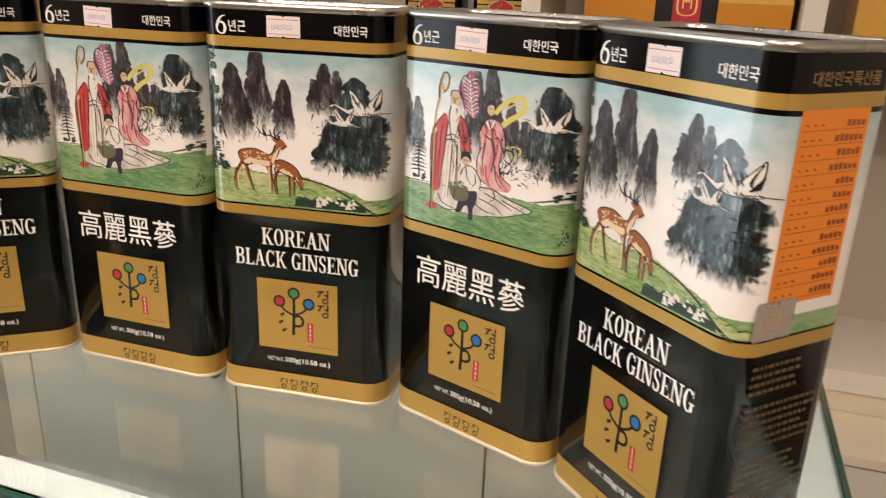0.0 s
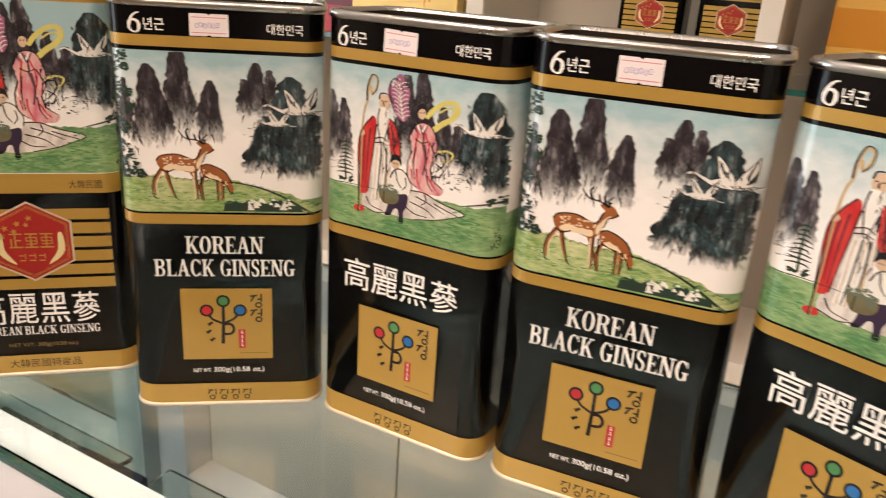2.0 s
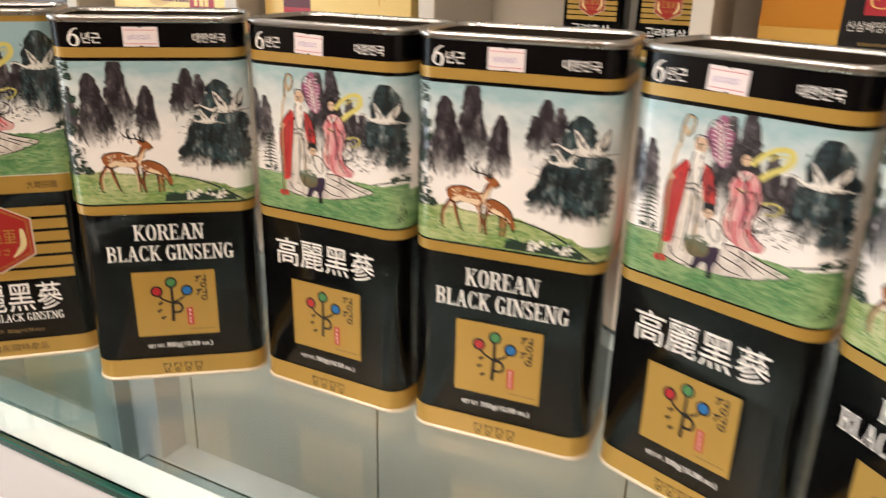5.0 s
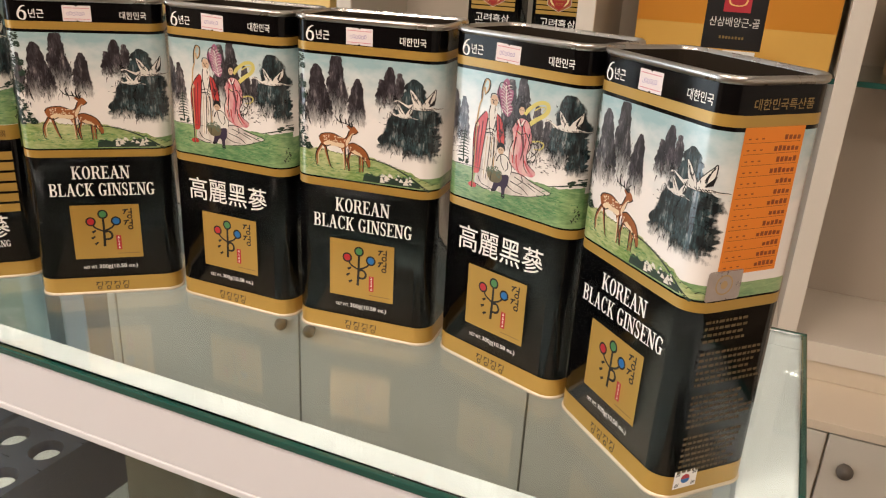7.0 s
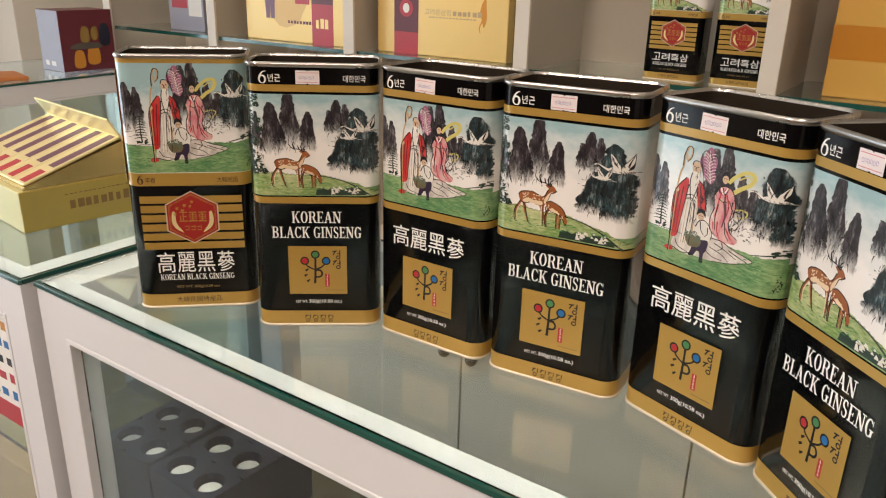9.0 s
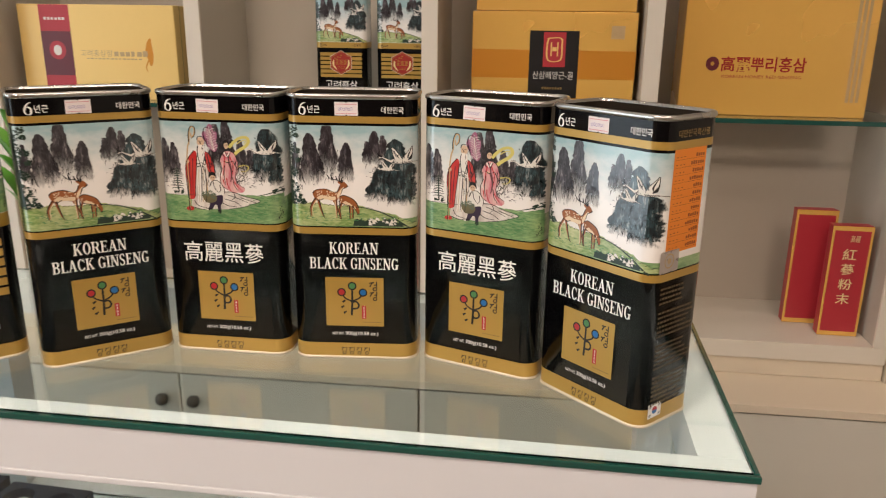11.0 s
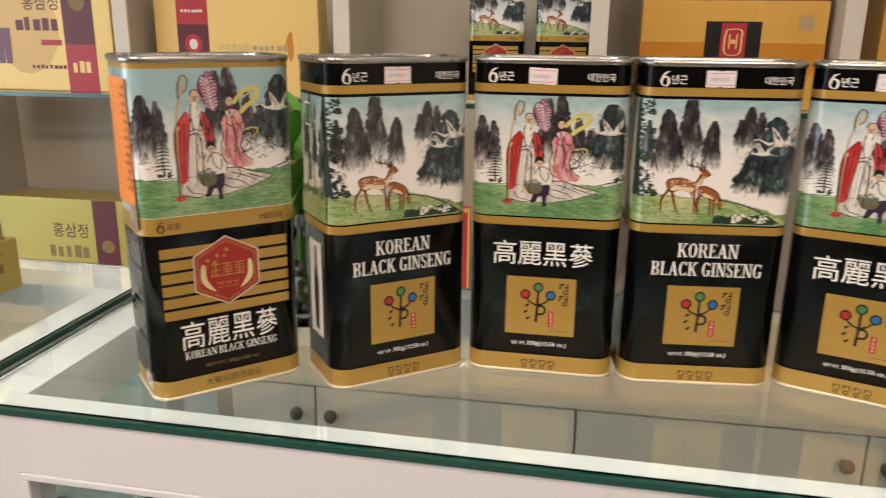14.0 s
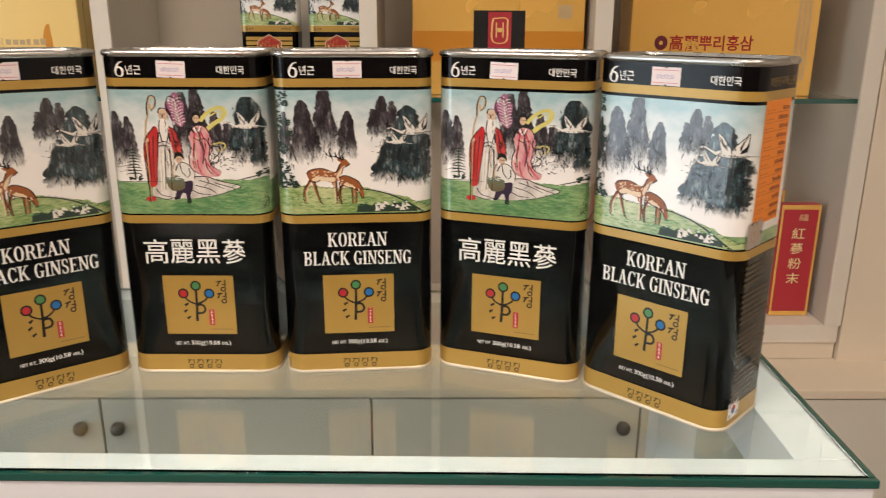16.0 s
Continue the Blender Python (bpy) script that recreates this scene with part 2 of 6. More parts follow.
M_CAP = surf("grey_white_cap", (0.72, 0.73, 0.71), 0.35, 0, 0.08, 40, 0.02)
M_NAVY = surf("navy_black_card", (0.010, 0.016, 0.034), 0.5, 0, 0.2, 20, 0.04)
M_LEAF = surf("green_leaf", (0.16, 0.44, 0.06), 0.4, 0, 0.35, 30, 0.05)
M_PEBBLE = surf("mossy_pebble", (0.16, 0.13, 0.06), 0.4, 0, 0.5, 60, 0.1)
M_STEM = surf("bamboo_stem", (0.16, 0.30, 0.06), 0.4, 0, 0.25, 40, 0.05)
M_BAG = surf("milky_plastic_bag", (0.74, 0.76, 0.72), 0.25, 0, 0.1, 30, 0.3, 0.3)
M_GREYBOX = surf("grey_lilac_card", (0.34, 0.34, 0.40), 0.45, 0, 0.15, 15, 0.02)
M_LEATHER = surf("orange_leather", (0.52, 0.17, 0.035), 0.5, 0, 0.2, 30, 0.1)
M_CARDBOARD = surf("brown_cardboard", (0.36, 0.24, 0.12), 0.7, 0, 0.1, 15, 0.05)
M_LAMP = Nodes("lamp_diffuser")
M_LAMP.b.inputs["Emission Color"].default_value = (*WARM, 1)
M_LAMP.b.inputs["Emission Strength"].default_value = 4
M_LAMP = M_LAMP.m
M_DAY = Nodes("daylight_backdrop")
M_DAY.b.inputs["Emission Color"].default_value = (0.80, 0.90, 1.0, 1)
M_DAY.b.inputs["Emission Strength"].default_value = 1.5
M_DAY = M_DAY.m

# ---- building helpers ----
TW, TD, TR, TH = 0.1065, 0.064, 0.013, 0.2265
HW, HD = TW / 2, TD / 2



def mesh_from(bm, name, material, smooth=False):
    me = bpy.data.meshes.new(name)
    bm.normal_update()
    bm.to_mesh(me)
    bm.free()
    me.materials.append(material)
    if smooth:
        for p in me.polygons:
            p.use_smooth = True
    return me


def part(name, bm, material, parent=None, label="", smooth=False):
    ob = new(name, mesh_from(bm, name, material, smooth))
    if parent:
        ob.parent = parent
    if label:
        ob["label"] = label
    return ob


def empty(name, m, label, category, group="", kind=""):
    ob = new(name)
    ob.empty_display_size = 0.02
    ob.matrix_world = m
    return tagged(ob, label, category, group, kind)


def add_box(bm, x0, x1, y0, y1, z0, z1, bevel=0.0):
    made = bmesh.ops.create_cube(bm, size=1, matrix=Matrix.LocRotScale(((x0 + x1) / 2, (y0 + y1) / 2, (z0 + z1) / 2), None, (x1 - x0, y1 - y0, z1 - z0)))
    if bevel:
        edges = list({e for v in made["verts"] for e in v.link_edges})
        bmesh.ops.bevel(bm, geom=edges, offset=bevel, segments=2, profile=0.5, affect="EDGES")
    return bm


def box(*a, bevel=0.0):
    return add_box(bmesh.new(), *a, bevel)


def rounded_outline(hw, hd, r, seg=6):
    """Corner-rounded rectangle as (x, y, nx, ny), counter-clockwise."""
    pts = []
    for cx, cy, a0 in ((hw - r, -hd + r, -90), (hw - r, hd - r, 0), (-hw + r, hd - r, 90), (-hw + r, -hd + r, 180)):
        for i in range(seg + 1):
            a = radians(a0 + 90 * i / seg)
            pts.append((cx + r * math.cos(a), cy + r * math.sin(a), math.cos(a), math.sin(a)))
    return pts


def sweep(profile, hw, hd, r, cap_start=False, cap_end=False, bm=None, seg=6):
    """Carry a profile of (outset, height) round a rounded rectangle."""
    bm = bm or bmesh.new()
    out = rounded_outline(hw, hd, r, seg)
    rows = [[bm.verts.new((x + nx * o, y + ny * o, z)) for x, y, nx, ny in out] for o, z in profile]
    n = len(out)
    for a, b in zip(rows, rows[1:]):
        for i in range(n):
            bm.faces.new((a[i], a[(i + 1) % n], b[(i + 1) % n], b[i]))
    if cap_start:
        bm.faces.new(rows[0][::-1])
    if cap_end:
        bm.faces.new(rows[-1])
    return bm


def catmull(pts, n=4):
    """A smooth closed outline through the points."""
    res, k = [], len(pts)
    for i in range(k):
        p0, p1, p2, p3 = (Vector(pts[(i + j - 1) % k]) for j in range(4))
        for s in range(n):
            t = s / n
            res.append(0.5 * (2 * p1 + (p2 - p0) * t + (2 * p0 - 5 * p1 + 4 * p2 - p3) * t * t + (3 * p1 - p0 - 3 * p2 + p3) * t ** 3))
    return res


def curve(a, b, c, d, n=4):
    """Points of a smooth line from b to c."""
    a, b, c, d = Vector(a), Vector(b), Vector(c), Vector(d)
    return [0.5 * (2 * b + (c - a) * t + (2 * a - 5 * b + 4 * c - d) * t * t + (3 * b - a - 3 * c + d) * t ** 3) for t in [i / n for i in range(n)]]


class Sheet:
    """A print on a flat face: shapes in face units, at a small height over it."""

    def __init__(self, place, height, wrap=False):
        self.raw, self.place, self.height, self.wrap = bmesh.new(), place, height, wrap
        self.uv = self.raw.loops.layers.uv.new("UVMap")

    @property
    def bm(self):
        """The finished mesh; on a tin's front it is bent round the corners."""
        if self.wrap:
            self.wrap = False
            flat = HW - TR
            if any(abs(v.co.x) > flat for v in self.raw.verts):
                for k in range(6):
                    for sign in (-1, 1):
                        at = (sign * (flat + TR * math.sin(radians(15 * k))), 0, 0)
                        bmesh.ops.bisect_plane(self.raw, geom=self.raw.verts[:] + self.raw.edges[:] + self.raw.faces[:], dist=1e-7, plane_co=at, plane_no=(1, 0, 0))
            for v in self.raw.verts:
                over = min(abs(v.co.x) - flat, TR * 0.985)
                if over > 0:
                    n, h = over / TR, -v.co.y - HD
                    c = math.sqrt(1 - n * n)
                    v.co.x, v.co.y = math.copysign(flat + over + h * n, v.co.x), -HD + TR * (1 - c) - h * c
        return self.raw

    def vert(self, u, v, lift=0.0):
        return self.raw.verts.new(self.place(u, v, self.height + lift))

    def poly(self, pts, smooth=True):
        self.height += 0.0000015
        pts = catmull(pts) if smooth else pts
        try:
            self.raw.faces.new([self.vert(p[0], p[1]) for p in pts])
        except ValueError:
            pass
        return self

    def rect(self, u0, u1, v0, v1):
        return self.poly([(u0, v0), (u1, v0), (u1, v1), (u0, v1)], False)

    def disc(self, u, v, ru, rv=None, n=18):
        rv = rv or ru
        return self.poly([(u + ru * math.cos(2 * math.pi * i / n), v + rv * math.sin(2 * math.pi * i / n)) for i in range(n)], False)

    def stroke(self, pts, w, w2=None):
        w2 = w if w2 is None else w2
        if len(pts) > 2:
            ends = [tuple(2 * a - b for a, b in zip(pts[0], pts[1]))] + list(pts) + [tuple(2 * a - b for a, b in zip(pts[-1], pts[-2]))]
            pts = [p for i in range(len(pts) - 1) for p in curve(*ends[i:i + 4])] + [pts[-1]]
        self.height += 0.0000015
        left, right = [], []
        k = len(pts)
        for i, p in enumerate(pts):
            a, b = Vector(pts[max(0, i - 1)]), Vector(pts[min(k - 1, i + 1)])
            d = (b - a)
            d = Vector((-d.y, d.x)).normalized() * 0.5 * (w + (w2 - w) * i / max(1, k - 1))
            left.append(self.vert(p[0] + d.x, p[1] + d.y))
            right.append(self.vert(p[0] - d.x, p[1] - d.y))
        for i in range(k - 1):
            self.raw.faces.new((right[i], right[i + 1], left[i + 1], left[i]))
        return self

    def strip(self, cols):
        """Quads between pairs of (u, v_low, v_high), with the height share in the UV map."""
        cols = [(self.vert(u, a), self.vert(u, b)) for u, a, b in cols]
        for (a, b), (c, d) in zip(cols, cols[1:]):
            f = self.raw.faces.new((a, c, d, b))
            for loop, t in zip(f.loops, (0, 0, 1, 1)):
                loop[self.uv].uv = (0, t)
        return self

    def peak(self, cu, w, base, top, seed, lean=0.0, power=0.45, rows=16):
        """One steep rock with a ragged outline."""
        self.height += 0.0000015
        rng, last = random.Random(seed), None
        for i in range(rows + 1):
            t = i / rows
            half = 0.5 * w * (0.16 + 0.84 * t ** power)
            mid = cu + lean * (1 - t)
            v = top + (base - top) * t
            l = mid - half * (1 + rng.uniform(-0.22, 0.18))
            r = mid + half * (1 + rng.uniform(-0.22, 0.18))
            row = (self.vert(l, v), self.vert(mid, v + (top - base) * 0.02), self.vert(r, v), 1 - t)
            if last:
                for j in (0, 1):
                    f = self.raw.faces.new((row[j], row[j + 1], last[j + 1], last[j]))
                    for loop, s, q in zip(f.loops, (row[3], row[3], last[3], last[3]), (j, j + 1, j + 1, j)):
                        loop[self.uv].uv = (q / 2, s)
            last = row
        return self

    def tower(self, shape, seed, jag=0.010, steps=22):
        """A brushed rock from rows of (height, left, right), top to foot, with ragged flanks."""
        self.height += 0.0000015
        rng, last = random.Random(seed), None
        for i in range(steps + 1):
            t = i / steps
            v = shape[0][0] + (shape[-1][0] - shape[0][0]) * t
            for p, q in zip(shape, shape[1:]):
                if v <= q[0] + 1e-9:
                    break
            k = (v - p[0]) / (q[0] - p[0])
            l, r = (p[j] + (q[j] - p[j]) * k + rng.uniform(-jag, jag) * (0.35 + t) for j in (1, 2))
            row = (self.vert(l, v), self.vert((l + r) / 2, v - 0.004), self.vert(r, v), 1 - t)
            if last:
                for j in (0, 1):
                    f = self.raw.faces.new((row[j], row[j + 1], last[j + 1], last[j]))
                    for loop, h, q2 in zip(f.loops, (row[3], row[3], last[3], last[3]), (j, j + 1, j + 1, j)):
                        loop[self.uv].uv = (q2 / 2, h)
            last = row
        return self

    def letters(self, body, u0, u1, v0, v1, weight=0.0):
        """Lettering of the built-in font, fitted into a box."""
        verts, faces = glyphs(body, weight)
        xs, ys = [v[0] for v in verts], [v[1] for v in verts]
        kx, ky = (u1 - u0) / (max(xs) - min(xs)), (v1 - v0) / (max(ys) - min(ys))
        made = [self.vert(u0 + (x - min(xs)) * kx, v0 + (y - min(ys)) * ky) for x, y in verts]
        for f in faces:
            try:
                self.raw.faces.new([made[i] for i in f])
            except ValueError:
                pass
        return self


GLYPHS = {}


def glyphs(body, weight):
    key = (body, weight)
    if key not in GLYPHS:
        data = bpy.data.curves.new("lettering", "FONT")
        data.body, data.offset, data.resolution_u = body, weight, 3
        ob = new("lettering", data)
        me = bpy.data.meshes.new_from_object(ob.evaluated_get(bpy.context.evaluated_depsgraph_get()))
        GLYPHS[key] = ([(v.co.x, v.co.y) for v in me.vertices], [tuple(p.vertices) for p in me.polygons])
        bpy.data.objects.remove(ob)
        bpy.data.meshes.remove(me)
        bpy.data.curves.remove(data)
    return GLYPHS[key]


def serif_line(sheet, text, u0, u1, v0, v1):
    """A line of roman capitals with thick stems, thin joins and flat serifs."""
    wide = {"I": 0.50, " ": 0.36, "E": 0.88, "L": 0.86, "S": 0.80, "N": 1.08, "K": 1.06, "R": 1.04, "A": 1.06}
    gap = 0.10
    total = sum(wide.get(c, 1.0) + gap for c in text) - gap
    k, u, h = (u1 - u0) / total, u0, v1 - v0
    T, t = 0.235 * k, 0.065 * h

    for c in text:
        w = wide.get(c, 1.0) * k
        x = (lambda f, a=u, b=w: a + f * b)
        y = (lambda f: v0 + f * h)

        def serif(cx, level, half=1.05):
            sheet.rect(cx - T * half, cx + T * half, *((y(0), y(0) + t) if level == 0 else (y(1) - t, y(1))))

        def stem(f, thick=T, ends=(0, 1)):
            sheet.rect(x(f) - thick / 2, x(f) + thick / 2, y(0), y(1))
            for e in ends:
                serif(x(f), e)

        def ring(cx, cy, rx, ry, a0, a1, thick=T):
            n = 20
            rows = []
            for i in range(n + 1):
                a = radians(a0 + (a1 - a0) * i / n)
                ca, sa = math.cos(a), math.sin(a)
                rows.append((sheet.vert(cx + rx * ca, cy + ry * sa), sheet.vert(cx + (rx - thick) * ca, cy + (ry - t) * sa)))
            for p, q in zip(rows, rows[1:]):
                sheet.raw.faces.new((p[0], q[0], q[1], p[1]))

        def slant(a, b, thick):
            sheet.stroke([(x(a[0]), y(a[1])), (x(b[0]), y(b[1]))], thick)

        if c == "I":
            stem(0.5)
        elif c in "EL":
            stem(0.24)
            sheet.rect(x(0.24), x(0.95), y(0), y(0) + t)
            sheet.poly([(x(0.95), y(0)), (x(0.95), y(0.30)), (x(0.86), y(0.12)), (x(0.70), y(0.05))], False)
            if c == "E":
                sheet.rect(x(0.24), x(0.92), y(1) - t, y(1)).rect(x(0.24), x(0.70), y(0.5) - t / 2, y(0.5) + t / 2).rect(x(0.64), x(0.70), y(0.37), y(0.64))
                sheet.poly([(x(0.92), y(1)), (x(0.70), y(0.95)), (x(0.84), y(0.90)), (x(0.92), y(0.72))], False)
        elif c == "K":
            stem(0.20)
            slant((0.26, 0.36), (0.80, 0.98), t)
            slant((0.44, 0.58), (0.84, 0.03), T * 0.95)
            serif(x(0.82), 1, 0.85), serif(x(0.86), 0, 0.85)
        elif c in "RB":
            stem(0.20)
            cy = 0.745 if c == "R" else 0.765
            for mid, r in ((cy, 1 - cy),) + (((0.265, 0.265),) if c == "B" else ()):
                rx = (0.30 if mid > 0.5 else 0.34) * w
                ring(x(0.54), y(mid), rx + 0.04 * w, r * h, -90, 90, T * 0.95)
                sheet.rect(x(0.20), x(0.55), y(mid + r) - t, y(mid + r)).rect(x(0.20), x(0.55), y(mid - r), y(mid - r) + t)
            if c == "R":
                slant((0.58, 0.50), (0.84, 0.04), T * 0.95)
                serif(x(0.88), 0, 0.62)
        elif c == "A":
            slant((0.14, 0.02), (0.49, 0.99), t * 1.1)
            slant((0.47, 0.99), (0.82, 0.02), T)
            sheet.rect(x(0.24), x(0.68), y(0.30), y(0.30) + t)
            serif(x(0.13), 0, 0.75), serif(x(0.84), 0, 0.95)
        elif c == "N":
            stem(0.16, t * 1.1)
            stem(0.86, t * 1.1, (1,))
            slant((0.18, 0.97), (0.82, 0.03), T * 1.05)
        elif c in "OCG":
            if c == "O":
                ring(x(0.5), y(0.5), 0.47 * w, 0.515 * h, 0, 360)
            else:
                ring(x(0.52), y(0.5), 0.48 * w, 0.515 * h, 42, 318)
                sheet.rect(x(0.86), x(0.92), y(0.68), y(1.0))
                if c == "G":
                    sheet.rect(x(0.82) - T / 2, x(0.82) + T / 2, y(0.04), y(0.44)).rect(x(0.82) - T, x(0.82) + T, y(0.44) - t, y(0.44))
                else:
                    sheet.rect(x(0.86), x(0.92), y(0.06), y(0.28))
        elif c == "S":
            for pts, a, b in (([(0.84, 0.76), (0.72, 0.94), (0.5, 0.985), (0.26, 0.91), (0.18, 0.74)], t, T * 0.8), ([(0.18, 0.74), (0.30, 0.58), (0.70, 0.43), (0.82, 0.26)], T * 0.8, T * 0.85),
                              ([(0.82, 0.26), (0.73, 0.08), (0.5, 0.015), (0.25, 0.07), (0.14, 0.25)], T * 0.8, t)):
                sheet.stroke([(x(p), y(q)) for p, q in pts], a, b)
            sheet.rect(x(0.82), x(0.87), y(0.70), y(1.0)).rect(x(0.11), x(0.16), y(0.0), y(0.30))
        u += w + gap * k
    return sheet


def front_of(half_depth):
    return lambda u, v, h: (u, -half_depth - h, v)


def right_of(half_width):
    return lambda u, v, h: (half_width + h, u, v)


def left_of(half_width):
    return lambda u, v, h: (-half_width - h, -u, v)


def top_of(level):
    return lambda u, v, h: (u, v, level + h)

# ---- the room ----


def setting(name, bm, material, label, category):
    return tagged(part(name, bm, material), label, category, kind="structure")


setting("floor", box(-3.0, 2.2, -3.0, 1.75, -0.1, 0.0), M_FLOOR, "tan tiled shop floor", "floor")
setting("ceiling", box(-3.0, 2.2, -3.0, 1.75, 2.7, 2.8), M_CEIL, "plain white ceiling with lamps", "ceiling")
setting("wall_back", box(-3.0, 2.2, 1.65, 1.75, 0.0, 2.7), M_WALL, "warm white wall behind the shelves", "wall")
wl = box(-3.1, -3.0, 0.60, 1.75, 0.0, 2.7)
add_box(wl, -3.1, -3.0, -3.0, -1.30, 0.0, 2.7)
add_box(wl, -3.1, -3.0, -1.30, 0.60, 2.08, 2.7)
setting("wall_left", wl, M_WALL, "warm white plastered side wall", "wall")
door_1 = setting("door_1", box(-3.06, -3.05, -1.25, 0.55, 0.05, 2.03), M_GLASS, "glass shop door letting in daylight", "door")
door_1.visible_shadow = False
for bx in ((-3.08, -3.03, -1.30, -1.251, 0, 2.08), (-3.08, -3.03, 0.551, 0.60, 0, 2.08), (-3.08, -3.03, -1.25, 0.55, 2.031, 2.08)):
    part("door_frame", box(*bx, bevel=0.003), M_CHROME, door_1)
setting("backdrop", box(-4.6, -4.5, -3.0, 2.5, -0.1, 3.0), M_DAY, "pale daylit street outside the door", "backdrop")
setting("wall_right", box(2.2, 2.3, -3.0, 1.75, 0.0, 2.7), M_WALL, "warm white plastered side wall", "wall")
# out of view; made dark so the black tins mirror less light
setting("wall_front", box(-3.0, 2.2, -3.1, -3.0, 0.0, 2.7), M_WALLDARK, "unseen dark brown wall, added to dim reflections in the tins", "wall")
setting("pillar", box(-2.98, -2.62, 1.28, 1.645, 0.0, 2.695, bevel=0.004), M_UPRIGHT, "pale cream pillar beside the shelves", "pillar")
for lx, ly in PANELS:
    lamp = empty("ceiling_light", pose(lx, ly, 2.7), "square white flush ceiling light, lit", "ceiling light", "ceiling lights")
    part("frame", sweep([(0, 0), (0.012, -0.004), (0.012, -0.02), (0, -0.022), (-0.012, -0.02)], 0.27, 0.27, 0.01, True), M_FRAME, lamp)
    part("diffuser", box(-0.258, 0.258, -0.258, 0.258, -0.018, -0.012), M_LAMP, lamp)
for lx, ly in DOWNS:
    lamp = empty("downlight", pose(lx, ly, 2.7), "small round recessed downlight, lit", "downlight", "downlights")
    part("trim", sweep([(0.0, 0), (0.008, -0.003), (0.004, -0.012), (-0.006, -0.008)], 0.05, 0.05, 0.0499), M_CHROME, lamp)
    part("lens", sweep([(-0.006, -0.008), (-0.02, -0.01)], 0.05, 0.05, 0.0499, False, True), M_LAMP, lamp)

# ---- wall shelf unit ----
FY, BY, ZG = 1.31, 1.57, 1.105
UPS = [-2.16, -1.70, -1.222, -0.765, -0.284, 0.143, 0.647]
shelf = empty("wall_shelf_unit", pose(0, 0, 0), "greige open shelf unit with ivory uprights and glass shelves", "shelf unit")
part("back_panel", box(-2.16, 0.675, BY, BY + 0.02, 0.65, 2.30), M_CARCASS, shelf)
part("bottom_board", box(-2.16, 0.675, FY, BY, 0.612, 0.650, bevel=0.001), M_UPRIGHT, shelf)
part("plinth", box(-2.16, 0.675, FY + 0.006, BY, 0.574, 0.612), M_BASE, shelf)
part("top_board", box(-2.16, 0.675, FY, BY, 2.30, 2.335, bevel=0.001), M_UPRIGHT, shelf)
for ux in UPS:
    part("upright", box(ux, ux + 0.028, FY + 0.004, BY - 0.001, 0.651, 2.299), M_CARCASS, shelf)
    part("edge_strip", box(ux - 0.002, ux + 0.030, FY - 0.004, FY + 0.003, 0.651, 2.299, bevel=0.001), M_UPRIGHT, shelf, "ivory edge strip")
for a, b in zip(UPS, UPS[1:]):
    for zz in (ZG, 1.55, 1.95):
        pane = part("glass_shelf", box(a + 0.030, b - 0.001, FY + 0.012, BY - 0.002, zz - 0.009, zz, bevel=0.0006), M_GLASS, shelf)
        pane.visible_shadow = False
        part("glass_edge", box(a + 0.030, b - 0.001, FY + 0.007, FY + 0.0115, zz - 0.009, zz), M_EDGE, shelf, "dark green polished glass edge")
part("end_panel", box(0.6795, 1.9, FY - 0.004, BY, 0.0, 2.335), M_BASE, shelf, "beige end panel beside the shelves")

base = empty("base_cabinet", pose(0, 0, 0), "beige laminate base cabinet with dark round knobs", "cabinet")
part("worktop", box(-2.16, 1.9, 1.172, 1.640, 0.556, 0.573, bevel=0.001), M_BASE, base)
part("body", box(-2.16, 1.9, 1.195, 1.640, 0.08, 0.555), M_BASE, base)
part("kick_board", box(-2.16, 1.9, 1.22, 1.64, 0.0, 0.079), M_KNOB, base)
for i in range(6):
    d0 = -1.811 + 0.514 * i
    door = part("door", box(d0 + 0.002, d0 + 0.512, 1.177, 1.194, 0.09, 0.551, bevel=0.0015), M_DOOR, base)
    kx = d0 + (0.479 if i % 2 else 0.035)
    kb = bmesh.new()
    bmesh.ops.create_uvsphere(kb, u_segments=16, v_segments=10, radius=0.0135, matrix=pose(kx, 1.160, 0.497))
    bmesh.ops.create_cone(kb, cap_ends=True, segments=12, radius1=0.006, radius2=0.006, depth=0.014, matrix=pose(kx, 1.171, 0.497, 90))
    part("knob", kb, M_KNOB, door, "dark round knob", True)

# ---- glass counters ----
TOPZ = 0.997


